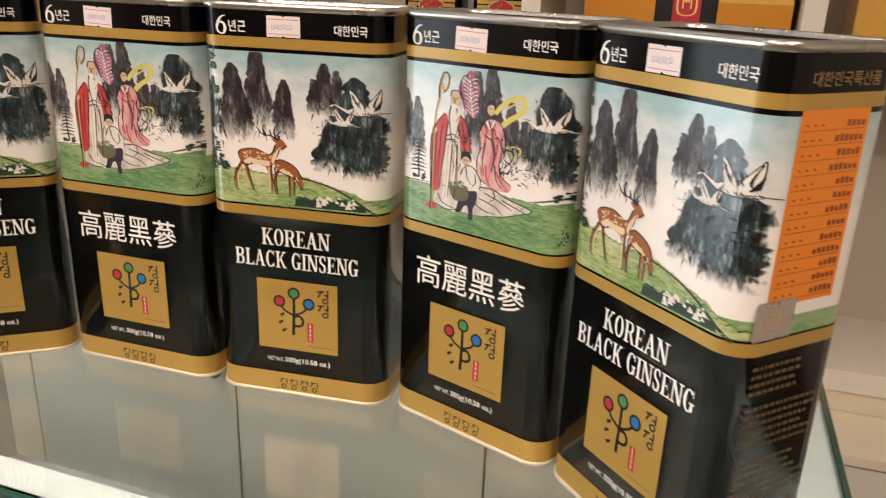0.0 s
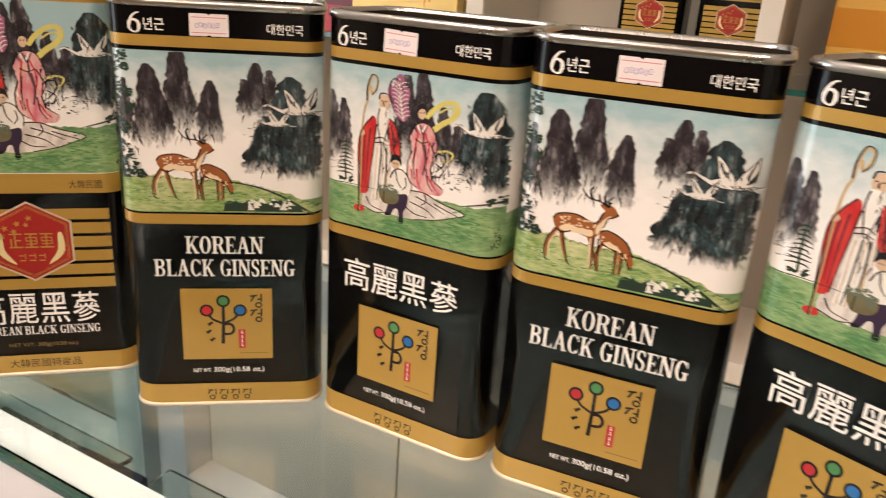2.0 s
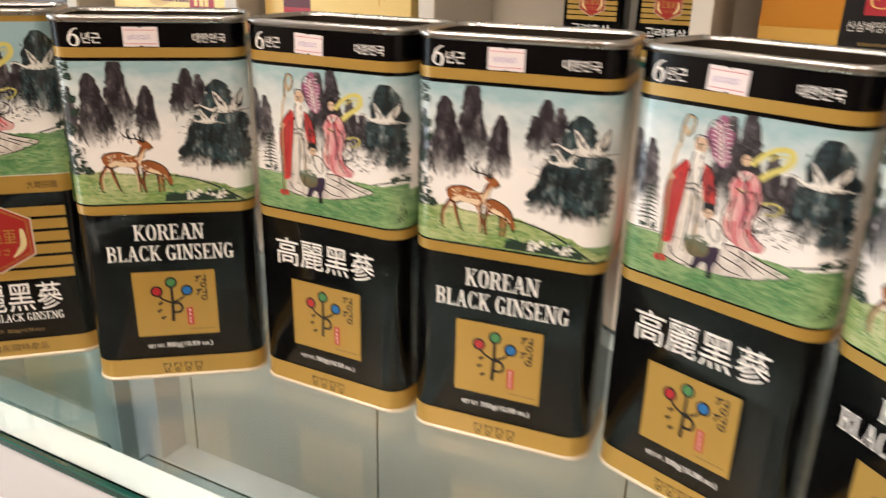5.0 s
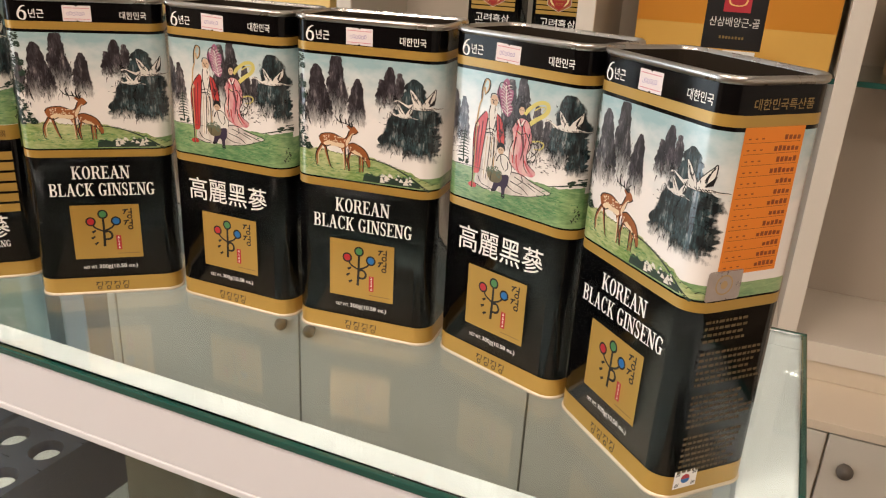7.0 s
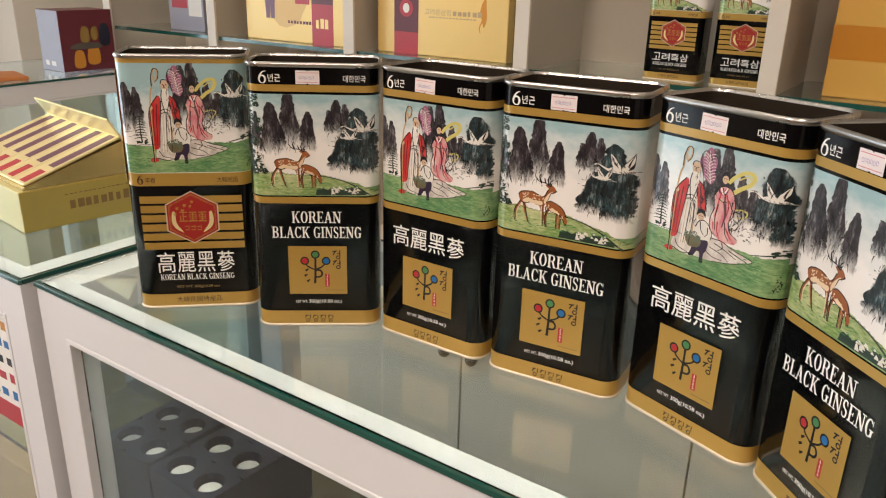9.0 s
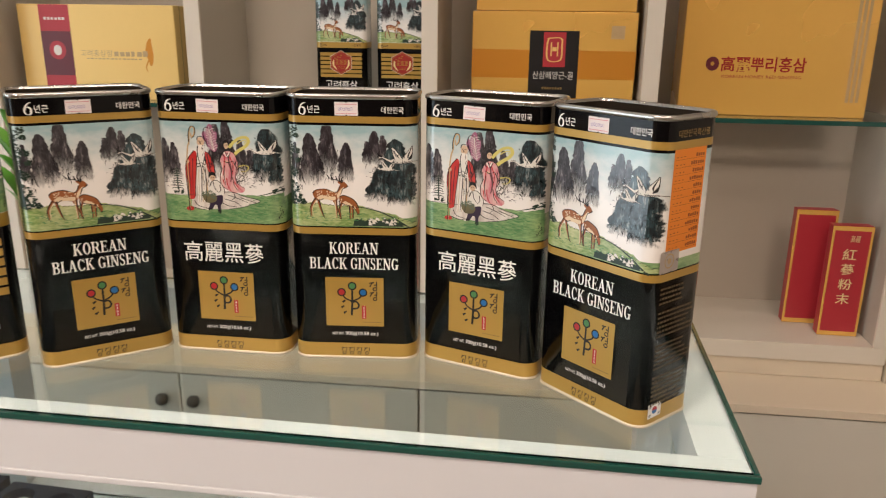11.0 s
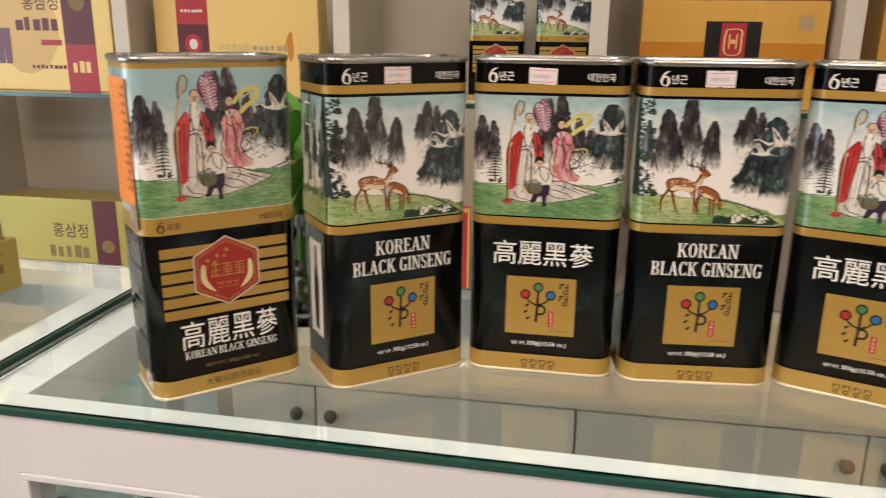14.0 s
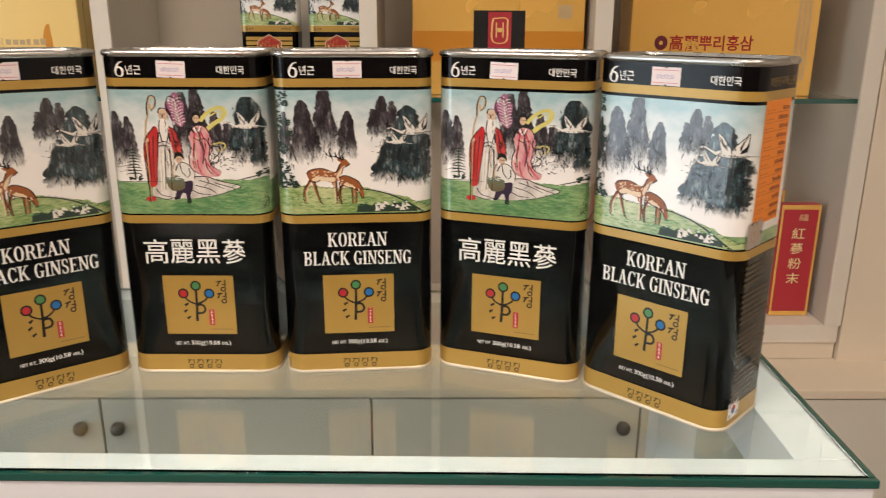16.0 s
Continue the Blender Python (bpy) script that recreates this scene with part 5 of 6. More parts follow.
def hexagon_tin(m, label, deer, title):
    """Black and gold tin with a picture above and a crimson hexagon on gold stripes."""
    tin = tin_shell(label, m)
    band(tin, "upper_gold_band", 0.2185, 0.2235, M_GOLD)
    picture = band(tin, "picture", 0.1248, 0.2185, M_SKY, 1, "printed ink landscape")
    band(tin, "middle_gold_band", 0.1133, 0.1248, M_GOLD)
    band(tin, "lower_gold_band", -0.0008, 0.0108, M_GOLD)
    before = set(bpy.data.objects)
    (deer_scene if deer else immortals_scene)(picture)
    for ob in set(bpy.data.objects) - before:
        for v in ob.data.vertices:
            v.co.z = 0.1248 + (v.co.z - PLOW) * (0.0937 / (PHIGH - PLOW))
    for i in range(6):
        z = 0.1040 - 0.0086 * i
        part("gold_stripe", flat_face(1).rect(-0.0435, 0.0435, z - 0.0066, z).bm, M_GOLD, tin)

    def hexagon(layer, k):
        return flat_face(layer).poly([(0.0262 * k * math.sin(a), 0.0840 + 0.0246 * k * math.cos(a)) for a in [math.pi / 3 * j for j in range(6)]], False)
    badge = part("badge_border", hexagon(2, 1.0).bm, M_FOOT, tin, "cream edged hexagonal badge")
    part("badge", hexagon(3, 0.95).bm, M_CRIMSON, badge, "crimson hexagon")
    for k, (a, b) in enumerate(((0.885, 0.868), (0.845, 0.835))):
        part("badge_line", hexagon(4 + 2 * k, a).bm, M_GOLD, badge)
        part("badge_centre", hexagon(5 + 2 * k, b).bm, M_CRIMSON, badge)
    for u, v, k in ((-0.0150, 0.0875, 0.0024), (-0.0128, 0.0925, 0.0021), (-0.0082, 0.0905, 0.0021), (-0.0062, 0.0952, 0.0021), (-0.0015, 0.0945, 0.0017), (0.0002, 0.0985, 0.0020)):
        part("badge_star", flat_face(8).poly([(u + (k if j % 2 else k * 0.42) * math.cos(j * math.pi / 5), v + (k if j % 2 else k * 0.42) * math.sin(j * math.pi / 5)) for j in range(10)], False).bm, M_GOLD, badge)
    # three upright emblem shapes between two curved roots, drawn in plain strokes
    for i in range(3):
        s, c = flat_face(8), -0.0078 + 0.0082 * i
        s.stroke([(c - 0.0034, 0.0889), (c + 0.0034, 0.0889)], 0.0008)
        s.stroke([(c - 0.0036, 0.0808), (c + 0.0036, 0.0808)], 0.0009)
        s.stroke([(c - 0.0002, 0.0889), (c - 0.0002, 0.0808)], 0.0008)
        if i:
            for dv in (0.0868, 0.0846, 0.0828):
                s.stroke([(c - 0.0027, dv), (c + 0.0027, dv)], 0.0006)
            s.stroke([(c - 0.0027, 0.0868), (c - 0.0027, 0.0846)], 0.0006)
            s.stroke([(c + 0.0027, 0.0868), (c + 0.0027, 0.0828)], 0.0006)
        else:
            s.stroke([(c - 0.0002, 0.0850), (c + 0.0026, 0.0850)], 0.0008)
            s.stroke([(c - 0.0024, 0.0860), (c - 0.0024, 0.0808)], 0.0008)
        part("badge_mark", s.bm, M_GOLD, badge)
    for i in range(3):
        s, c = flat_face(8), -0.0052 + 0.0052 * i
        s.rect(c - 0.0018, c + 0.0008, 0.0752, 0.0759).rect(c + 0.0012, c + 0.0018, 0.0738, 0.0766).rect(c - 0.0016, c + 0.0016, 0.0722, 0.0729)
        part("badge_foot_mark", s.bm, M_GOLD, badge)
    for sign in (-1, 1):
        s = flat_face(8)
        s.poly([(sign * 0.0148, 0.0890), (sign * 0.0172, 0.0888), (sign * 0.0180, 0.0800), (sign * 0.0150, 0.0742), (sign * 0.0085, 0.0700), (sign * 0.0118, 0.0752), (sign * 0.0142, 0.0800)])
        part("badge_root", s.bm, M_FOIL, badge, "gold root shape")
    low, high = (0.0335, 0.0475) if title == "고려흑삼" else (0.0318, 0.0515)
    for i, c in enumerate(title):
        word(flat_face(1), c, -0.0340 + 0.0174 * i, -0.0340 + 0.0174 * i + 0.0155, low, high, M_WHITE, tin, "title_character", 0.004)
    part("title_line", serif_line(flat_face(1), "KOREAN BLACK GINSENG", -0.0325, 0.0325, 0.0247, 0.0302).bm, M_WHITE, tin)
    word(flat_face(1), "NET WT. 300g(10.58 oz.)", -0.0190, 0.0190, 0.0158, 0.0190, M_GOLDTXT, tin, "weight_lettering", 0.005)
    part("numeral", six(flat_face(2), -0.0442, -0.0383, 0.1150, 0.1230).bm, M_BROWNINK, tin)
    word(flat_face(2), "年根", -0.0370, -0.0285, 0.1160, 0.1210, M_BROWNINK, tin)
    word(flat_face(2), "大韓民國", 0.0235, 0.0410, 0.1160, 0.1210, M_BROWNINK, tin)
    word(flat_face(2), "大韓民國特産品", -0.0200, 0.0200, 0.0024, 0.0080, M_BROWNINK, tin)
    return tin


def certificate(tin, face, flip):
    """Orange paper certificate with printed rows, silver hologram, fine print and flag on a tin's side."""
    k = -1 if flip else 1
    o = (lambda a, b: (min(k * a, k * b), max(k * a, k * b)))
    s = flat_face(2, face)
    a, b = (-0.0230, 0.0245) if flip else o(-0.0205, 0.0160)
    top = 0.2125 if flip else 0.2030
    s.rect(a, b, 0.1300, top)
    cert = part("certificate", s.bm, M_ORANGE, tin, "orange paper certificate sticker")
    s = flat_face(3, face)
    rng = random.Random(21)
    for i in range(13):
        z = top - 0.0045 - 0.0053 * i
        s.rect(a + 0.0015, b - 0.0015, z - 0.0029, z - 0.0027)
        w = rng.uniform(0.008, 0.016)
        e = b - 0.002
        while w > 0.001:
            s.rect(e - 0.0019, e, z - 0.0018, z + 0.0008 - rng.uniform(0, 0.0009))
            e, w = e - 0.0026, w - 0.0026
        for j in range(3):
            s.rect(a + 0.003 + 0.004 * j, a + 0.0045 + 0.004 * j, z - 0.0012, z - 0.0006)
    part("certificate_print", s.bm, M_ORANGETXT, cert)
    a, b = o(-0.0255, -0.0040)
    s = flat_face(4, face)
    s.poly([(a + 0.001, 0.1165), (b - 0.001, 0.1165), (b, 0.1175), (b, 0.1315), (b - 0.001, 0.1325), (a + 0.001, 0.1325), (a, 0.1315), (a, 0.1175)], False)
    holo = part("hologram_sticker", s.bm, M_HOLO, tin, "silvery hologram seal")
    s = flat_face(5, face)
    mid = (a + b) / 2
    s.stroke([(mid + 0.005 * math.cos(t * 0.45), 0.1248 + 0.005 * math.sin(t * 0.45)) for t in range(15)], 0.0009)
    s.disc(mid, 0.1248, 0.0022)
    part("hologram_mark", s.bm, M_TAN, holo)
    s = flat_face(2, face)
    rng = random.Random(22)
    for i in range(26):
        if i in (4, 11, 18):
            continue
        z, e = 0.1050 - 0.0036 * i, -0.0215
        stop = 0.004 if i < 4 else rng.uniform(0.010, 0.0215)
        while e < stop:
            w = rng.uniform(0.0012, 0.0035)
            p, q = o(e, min(e + w, 0.0215))
            s.rect(p, q, z - 0.0012, z + 0.0004)
            e += w + 0.0008
    part("fine_print", s.bm, M_GREYPRINT if flip else M_FINE, tin)
    a, b = o(-0.0225, -0.0070)
    s = flat_face(3, face)
    s.rect(a, b, 0.0035, 0.0150)
    flag = part("flag_label", s.bm, M_WHITE, tin, "small white flag label")
    mid = (a + b) / 2
    part("flag_red", flat_face(4, face).poly([(mid + 0.0030 * math.cos(t), 0.0092 + 0.0030 * math.sin(t)) for t in [math.pi * j / 8 for j in range(9)]], False).bm, M_RED, flag)
    part("flag_blue", flat_face(4, face).poly([(mid + 0.0030 * math.cos(t), 0.0092 + 0.0030 * math.sin(t)) for t in [math.pi + math.pi * j / 8 for j in range(9)]], False).bm, M_BLUEDOT, flag)
    s = flat_face(4, face)
    for du, dv in ((-0.0055, 0.0035), (0.0055, 0.0035), (-0.0055, -0.0035), (0.0055, -0.0035)):
        for j in range(3):
            s.stroke([(mid + du - 0.0010 + 0.0009 * j, 0.0092 + dv - 0.0012), (mid + du - 0.0004 + 0.0009 * j, 0.0092 + dv + 0.0010)], 0.0005)
    part("flag_bars", s.bm, M_INK, flag)
    a, b = o(-0.018, 0.018)
    part("side_heading", flat_face(2, face).letters("대한민국특산품", a, b, 0.2108, 0.2160, 0.01).bm, M_GOLDTXT, tin) if not flip else None


def standing(x, y, yaw, z=TOPZ):
    """Pose of a tin whose front face is centred at (x, y); its seam reaches 3 mm under the origin."""
    a = radians(yaw)
    return pose(x - HD * math.sin(a), y + HD * math.cos(a), z + 0.003, 0, 0, yaw)


EN = "black and gold ginseng tin printed with two deer"
CJ = "black and gold ginseng tin printed with robed figures"
tin_a = hexagon_tin(standing(-0.5279, 0.3062, 43), "black gold-striped ginseng tin with a crimson hexagon badge", False, "高麗黑蔘")
certificate(tin_a, LEFT, True)
tin_b = deer_tin(standing(-0.4133, 0.3435, 37.5), "black gold ginseng tin with deer, beside a striped tin")
side_landscape(tin_b, LEFT, True, 70)
s = flat_face(2, LEFT)
part("side_seal", flat_face(44, LEFT).rect(-0.010, 0.002, 0.180, 0.196).bm, M_WHITE, tin_b)
s.rect(-0.012, 0.012, 0.030, 0.100)
side = part("side_label", s.bm, M_WHITE, tin_b, "white side label with a dark bottle shape")
part("bottle_print", flat_face(3, LEFT).poly([(-0.004, 0.034), (0.004, 0.034), (0.005, 0.070), (0.002, 0.082), (0.002, 0.096), (-0.002, 0.096), (-0.002, 0.082), (-0.005, 0.070)], False).bm, M_INK, side)
part("side_stamp", flat_face(46, LEFT).rect(-0.009, 0.001, 0.1815, 0.1945).bm, M_GREENDOT, side)
deer_tin(standing(-0.3172, 0.3710, -0.5), "ginseng tin printed with robed figures, in black and gold", False)
deer_tin(standing(-0.2039, 0.3738, 5.0), EN)
deer_tin(standing(-0.0992, 0.3680, -20.4), "black and gold tin with robed figures, angled between neighbours", False)
tin_f = deer_tin(standing(-0.0096, 0.3170, -44.3), "black gold ginseng tin with deer and an orange side certificate")
certificate(tin_f, RIGHT, False)
for sx in (-0.462, -0.334):
    hexagon_tin(standing(sx, 1.365, 0, ZG), "black and gold ginseng tin standing on a glass shelf", True, "고려흑삼")

# ---- gift boxes on the shelves ----


def gift_box(x0, x1, y, z0, z1, depth, material, label, group="gift boxes", yaw=0.0):
    """Card box with a lid that laps its body; returns the thing and a maker of front prints."""
    w, h = x1 - x0, z1 - z0
    b = empty("gift_box", pose((x0 + x1) / 2, y, z0, 0, 0, yaw), label, "gift box", group)
    lap = 0.0012
    part("body", box(-w / 2 + lap, w / 2 - lap, lap, depth, 0, h, bevel=0.0015), material, b)
    part("lid", box(-w / 2, w / 2, 0, depth * 0.45, 0.0004, h + 0.0008, bevel=0.002), material, b)
    part("seam", box(-w / 2 + 0.0006, w / 2 - 0.0006, depth * 0.45, depth * 0.45 + 0.0015, 0.001, h), M_GOLDTXT, b)

    def sheet(layer=1):
        return Sheet(lambda u, v, k: (-w / 2 + u * w, -k, v * h), 0.0002 * layer)
    return b, sheet


def bars(sheet, u0, u1, v0, v1, n, seed):
    rng, u = random.Random(seed), u0
    step = (u1 - u0) / n
    for i in range(n):
        sheet.rect(u0 + step * i, u0 + step * (i + rng.uniform(0.55, 0.85)), v0, v1 - rng.uniform(0, 0.25) * (v1 - v0))
    return sheet


# yellow box with a round badge and maroon stripe
b, sh = gift_box(-1.607, -1.262, 1.36, ZG, 1.335, 0.09, M_YBOX, "yellow red ginseng gift box with a maroon stripe, on glass")
stripe = part("stripe", sh(1).rect(0.68, 0.885, 0.0, 1.0).bm, M_MAROON, b, "maroon and red stripe")
part("stripe_foot", sh(2).rect(0.68, 0.885, 0.0, 0.42).bm, M_CARDRED, stripe)
part("stripe_mark", bars(sh(3), 0.72, 0.85, 0.17, 0.28, 3, 1).bm, M_YBOX, stripe)
part("stripe_emblem", sh(3).disc(0.785, 0.80, 0.055, 0.085).bm, M_GOLDTXT, stripe)
badge = part("round_badge", sh(1).poly([(0.42 + (0.225 + 0.008 * math.sin(j * 9)) * math.cos(j / 20 * math.tau), 0.55 + (0.40 + 0.014 * math.sin(j * 9)) * math.sin(j / 20 * math.tau)) for j in range(20)], False).bm, M_BADGE, b, "honey coloured round badge")
word(sh(2), "홍삼정", 0.42, 0.66, 0.72, 0.86, M_MAROON, badge, weight=0.01)
part("badge_bar", bars(sh(2), 0.36, 0.66, 0.54, 0.66, 5, 2).bm, M_MAROON, badge)
part("badge_tag", sh(2).rect(0.52, 0.66, 0.41, 0.46).bm, M_CARDRED, badge)
part("badge_fine_print", bars(sh(2), 0.44, 0.68, 0.20, 0.235, 8, 3).bm, M_MAROON, badge)
for k, u in ((4, 0.235), (5, 0.285)):
    part("printed_cup", sh(k - 1).poly([(u - 0.03, 0.56), (u + 0.03, 0.56), (u + 0.022, 0.24), (u - 0.018, 0.24)], False).bm, M_PURPLE, b)
# yellow box with a red stripe
b, sh = gift_box(-1.167, -0.816, 1.365, ZG, 1.300, 0.062, M_YBOX, "pale gold red ginseng gift box with a red stripe")
stripe = part("stripe", sh(1).rect(0.14, 0.335, 0.0, 1.0).bm, M_CARDRED, b, "red and maroon stripe")
part("stripe_middle", sh(2).rect(0.14, 0.335, 0.25, 0.72).bm, M_MAROON, stripe)
part("stripe_emblem", sh(3).disc(0.2375, 0.52, 0.055, 0.10).bm, M_CARDRED, stripe)
part("emblem_mark", sh(4).disc(0.2375, 0.52, 0.026, 0.055).bm, M_PALE, stripe)
part("stripe_bar", bars(sh(3), 0.17, 0.31, 0.84, 0.87, 6, 4).bm, M_PALE, stripe)
word(sh(1), "고려홍삼정", 0.385, 0.585, 0.46, 0.53, M_TAN, b)
part("title_bar", bars(sh(1), 0.60, 0.82, 0.465, 0.525, 6, 5).bm, M_TAN, b)["kind"] = "stuff"
part("fine_print", bars(sh(1), 0.42, 0.78, 0.43, 0.445, 14, 6).bm, M_TAN, b)
s = sh(1)
s.poly([(0.80, 0.50), (0.815, 0.62), (0.84, 0.66), (0.845, 0.58), (0.85, 0.45), (0.83, 0.36), (0.815, 0.44)])
s.stroke([(0.825, 0.45), (0.80, 0.36), (0.805, 0.30)], 0.012, 0.004)
part("root_drawing", s.bm, M_OBAND, b, "orange root drawing")
# stacked amber boxes with a black label
b, sh = gift_box(-0.192, 0.133, 1.37, ZG, 1.297, 0.12, M_OBOX, "amber gold gift box with an orange band and black label")
part("orange_band", sh(1).rect(0.0, 1.0, 0.33, 0.62).bm, M_OBAND, b, "orange band")
label = part("black_label", sh(2).rect(0.355, 0.655, 0.13, 0.815).bm, M_INK, b, "square black label")
part("label_seal", sh(3).rect(0.44, 0.575, 0.45, 0.80).bm, M_CARDRED, label)
seal = sh(4)
seal.stroke([(0.470, 0.74), (0.545, 0.74), (0.552, 0.66), (0.545, 0.52), (0.470, 0.52), (0.462, 0.66), (0.470, 0.74)], 0.010)
seal.rect(0.484, 0.492, 0.56, 0.70).rect(0.523, 0.531, 0.56, 0.70).rect(0.494, 0.521, 0.61, 0.65)
part("seal_mark", seal.bm, M_YBOX, label)
word(sh(3), "산삼배양근-골", 0.38, 0.63, 0.325, 0.405, M_PALE, label)
part("fine_print", bars(sh(3), 0.44, 0.57, 0.22, 0.245, 8, 7).bm, M_GOLDTXT, label)
part("print_square", sh(1).rect(0.845, 0.925, 0.74, 0.87).bm, M_TAN, b)
b, sh = gift_box(-0.185, 0.128, 1.372, 1.2985, 1.46, 0.12, M_OBOX, "amber gold gift box stacked on another")
part("orange_band", sh(1).rect(0.0, 1.0, 0.33, 0.62).bm, M_OBAND, b, "orange band")
# amber box with brush lettering
b, sh = gift_box(0.222, 0.578, 1.37, ZG, 1.40, 0.10, M_OBOX, "amber gold honey ginseng gift box with brown brush lettering")
word(sh(1), "高麗뿌리홍삼", 0.21, 0.66, 0.285, 0.385, M_CRIMSON, b, weight=0.02)
word(sh(1), "KOREAN HONEY RED GINSENG", 0.22, 0.64, 0.245, 0.265, M_CRIMSON, b)
part("round_seal", sh(1).disc(0.165, 0.335, 0.036, 0.046).bm, M_MAROON, b)
part("seal_mark", sh(2).disc(0.165, 0.335, 0.010, 0.013).bm, M_OBOX, b)
part("pattern_column", bars(sh(1), 0.885, 0.965, 0.1, 0.95, 3, 8).bm, M_TAN, b)
# lower bay
b, sh = gift_box(-1.60, -1.264, 1.37, 0.651, 0.864, 0.10, M_GBOX, "gold red ginseng gift box with a maroon stripe, low bay")
part("stripe", sh(1).rect(0.71, 0.885, 0.0, 1.0).bm, M_MAROON, b, "maroon stripe")
part("stripe_emblem", sh(2).disc(0.80, 0.50, 0.05, 0.07).bm, M_GOLDTXT, b)
word(sh(1), "홍삼정", 0.40, 0.66, 0.58, 0.74, M_MAROON, b, weight=0.005)
part("title_bar", bars(sh(1), 0.36, 0.67, 0.36, 0.50, 5, 9).bm, M_GOLDTXT, b)["kind"] = "stuff"
# slim red boxes
for k, (x0, x1, yy, top, yaw) in enumerate(((0.553, 0.633, 1.365, 0.889, 0), (0.50, 0.585, 1.43, 0.905, 0), (-0.585, -0.505, 1.37, 0.889, 0), (-0.135, -0.055, 1.37, 0.889, 2))):
    b, sh = gift_box(x0, x1, yy, 0.651, top, 0.028, M_CARDRED, "slim red ginseng powder box with a gold border", "slim red boxes", yaw)
    s = sh(1)
    for r in ((0.0, 0.06, 0.0, 1.0), (0.94, 1.0, 0.0, 1.0), (0.06, 0.94, 0.0, 0.04), (0.06, 0.94, 0.96, 1.0)):
        s.rect(*r)
    part("gold_border", s.bm, M_OBOX, b)
    if k == 0:
        for i, c in enumerate("紅蔘粉末"):
            word(sh(1), c, 0.33, 0.67, 0.70 - 0.135 * i, 0.80 - 0.135 * i, M_FOIL, b, weight=0.01)
        word(sh(1), "高麗", 0.47, 0.70, 0.86, 0.92, M_FOIL, b)
# far bay
b, sh = gift_box(-1.94, -1.79, 1.37, ZG, 1.31, 0.08, M_GREYBOX, "lilac grey gift box with a red front panel")
part("red_panel", sh(1).rect(0.1, 0.55, 0.3, 0.95).bm, M_CARDRED, b)
part("pale_panel", sh(1).rect(0.58, 0.95, 0.2, 0.95).bm, M_PALE, b)
# small card on the shelf
card = empty("shelf_price_card", pose(-0.012, 1.352, ZG, 12), "small white price card leaning on a box", "price card")
part("card", box(-0.026, 0.026, -0.0008, 0.0, 0.0, 0.026), M_WHITE, card)
part("card_mark", bars(Sheet(lambda u, v, k: (u, -0.0008 - k, v), 0.0002), -0.018, 0.018, 0.010, 0.016, 6, 10).bm, M_TAGLINE, card)

# ---- open box of sachets on the next counter ----
tray = empty("sachet_box", pose(-0.845, 0.316, TOPZ, 0, 0, -7.7), "open gold display box filled with foil sachets", "gift box")
TWX = 0.215
part("base", box(-TWX, 0, 0, 0.158, 0, 0.049, bevel=0.0012), M_GBOX, tray)
part("base_print", bars(Sheet(right_of(0), 0.0003), 0.055, 0.140, 0.019, 0.031, 9, 11).bm, M_GOLDTXT, tray)
part("base_fine_print", bars(Sheet(right_of(0), 0.0003), 0.050, 0.142, 0.0365, 0.0380, 16, 12).bm, M_GOLDTXT, tray)
SL = math.atan2(0.040, 0.122)
wedge = bmesh.new()
lo = [wedge.verts.new(p) for p in ((-TWX + 0.003, 0.006, 0.0495), (-0.003, 0.006, 0.0495), (-0.003, 0.148, 0.0495), (-TWX + 0.003, 0.148, 0.0495))]
hi = [wedge.verts.new(p) for p in ((-TWX + 0.003, 0.006, 0.0520), (-0.003, 0.006, 0.0520), (-0.003, 0.132, 0.0905), (-TWX + 0.003, 0.132, 0.0905))]
wedge.faces.new(lo[::-1]), wedge.faces.new(hi)
for i in range(4):
    wedge.faces.new((lo[i], lo[(i + 1) % 4], hi[(i + 1) % 4], hi[i]))
part("inner_tray", wedge, M_MIRRORGOLD, tray, "sloping gold tray")
flap = box(-TWX + 0.002, -0.002, -0.0012, 0.0012, 0, 0.036, bevel=0.0005)
flap.transform(pose(0, 0.132, 0.0880, 32))
part("back_flap", flap, M_FOIL, tray, "bright gold folded flap")
for i in range(6):
    x = -0.005 - 0.0345 * i
    m = pose(x, 0.009, 0.0535, math.degrees(SL))
    foil = box(-0.0335, 0, 0, 0.126, 0, 0.0032, bevel=0.0010)
    foil.transform(m)
    sachet = part("sachet", foil, M_FOIL, tray, "gold foil sachet with a purple stripe")
    for nm, a, c, mt in (("purple_stripe", 0.040, 0.122, M_PURPLE), ("red_end", 0.004, 0.030, M_CARDRED)):
        pb = box(-0.0190, -0.0045, a, c, 0.0033, 0.0036)
        pb.transform(m)
        part(nm, pb, mt, sachet)

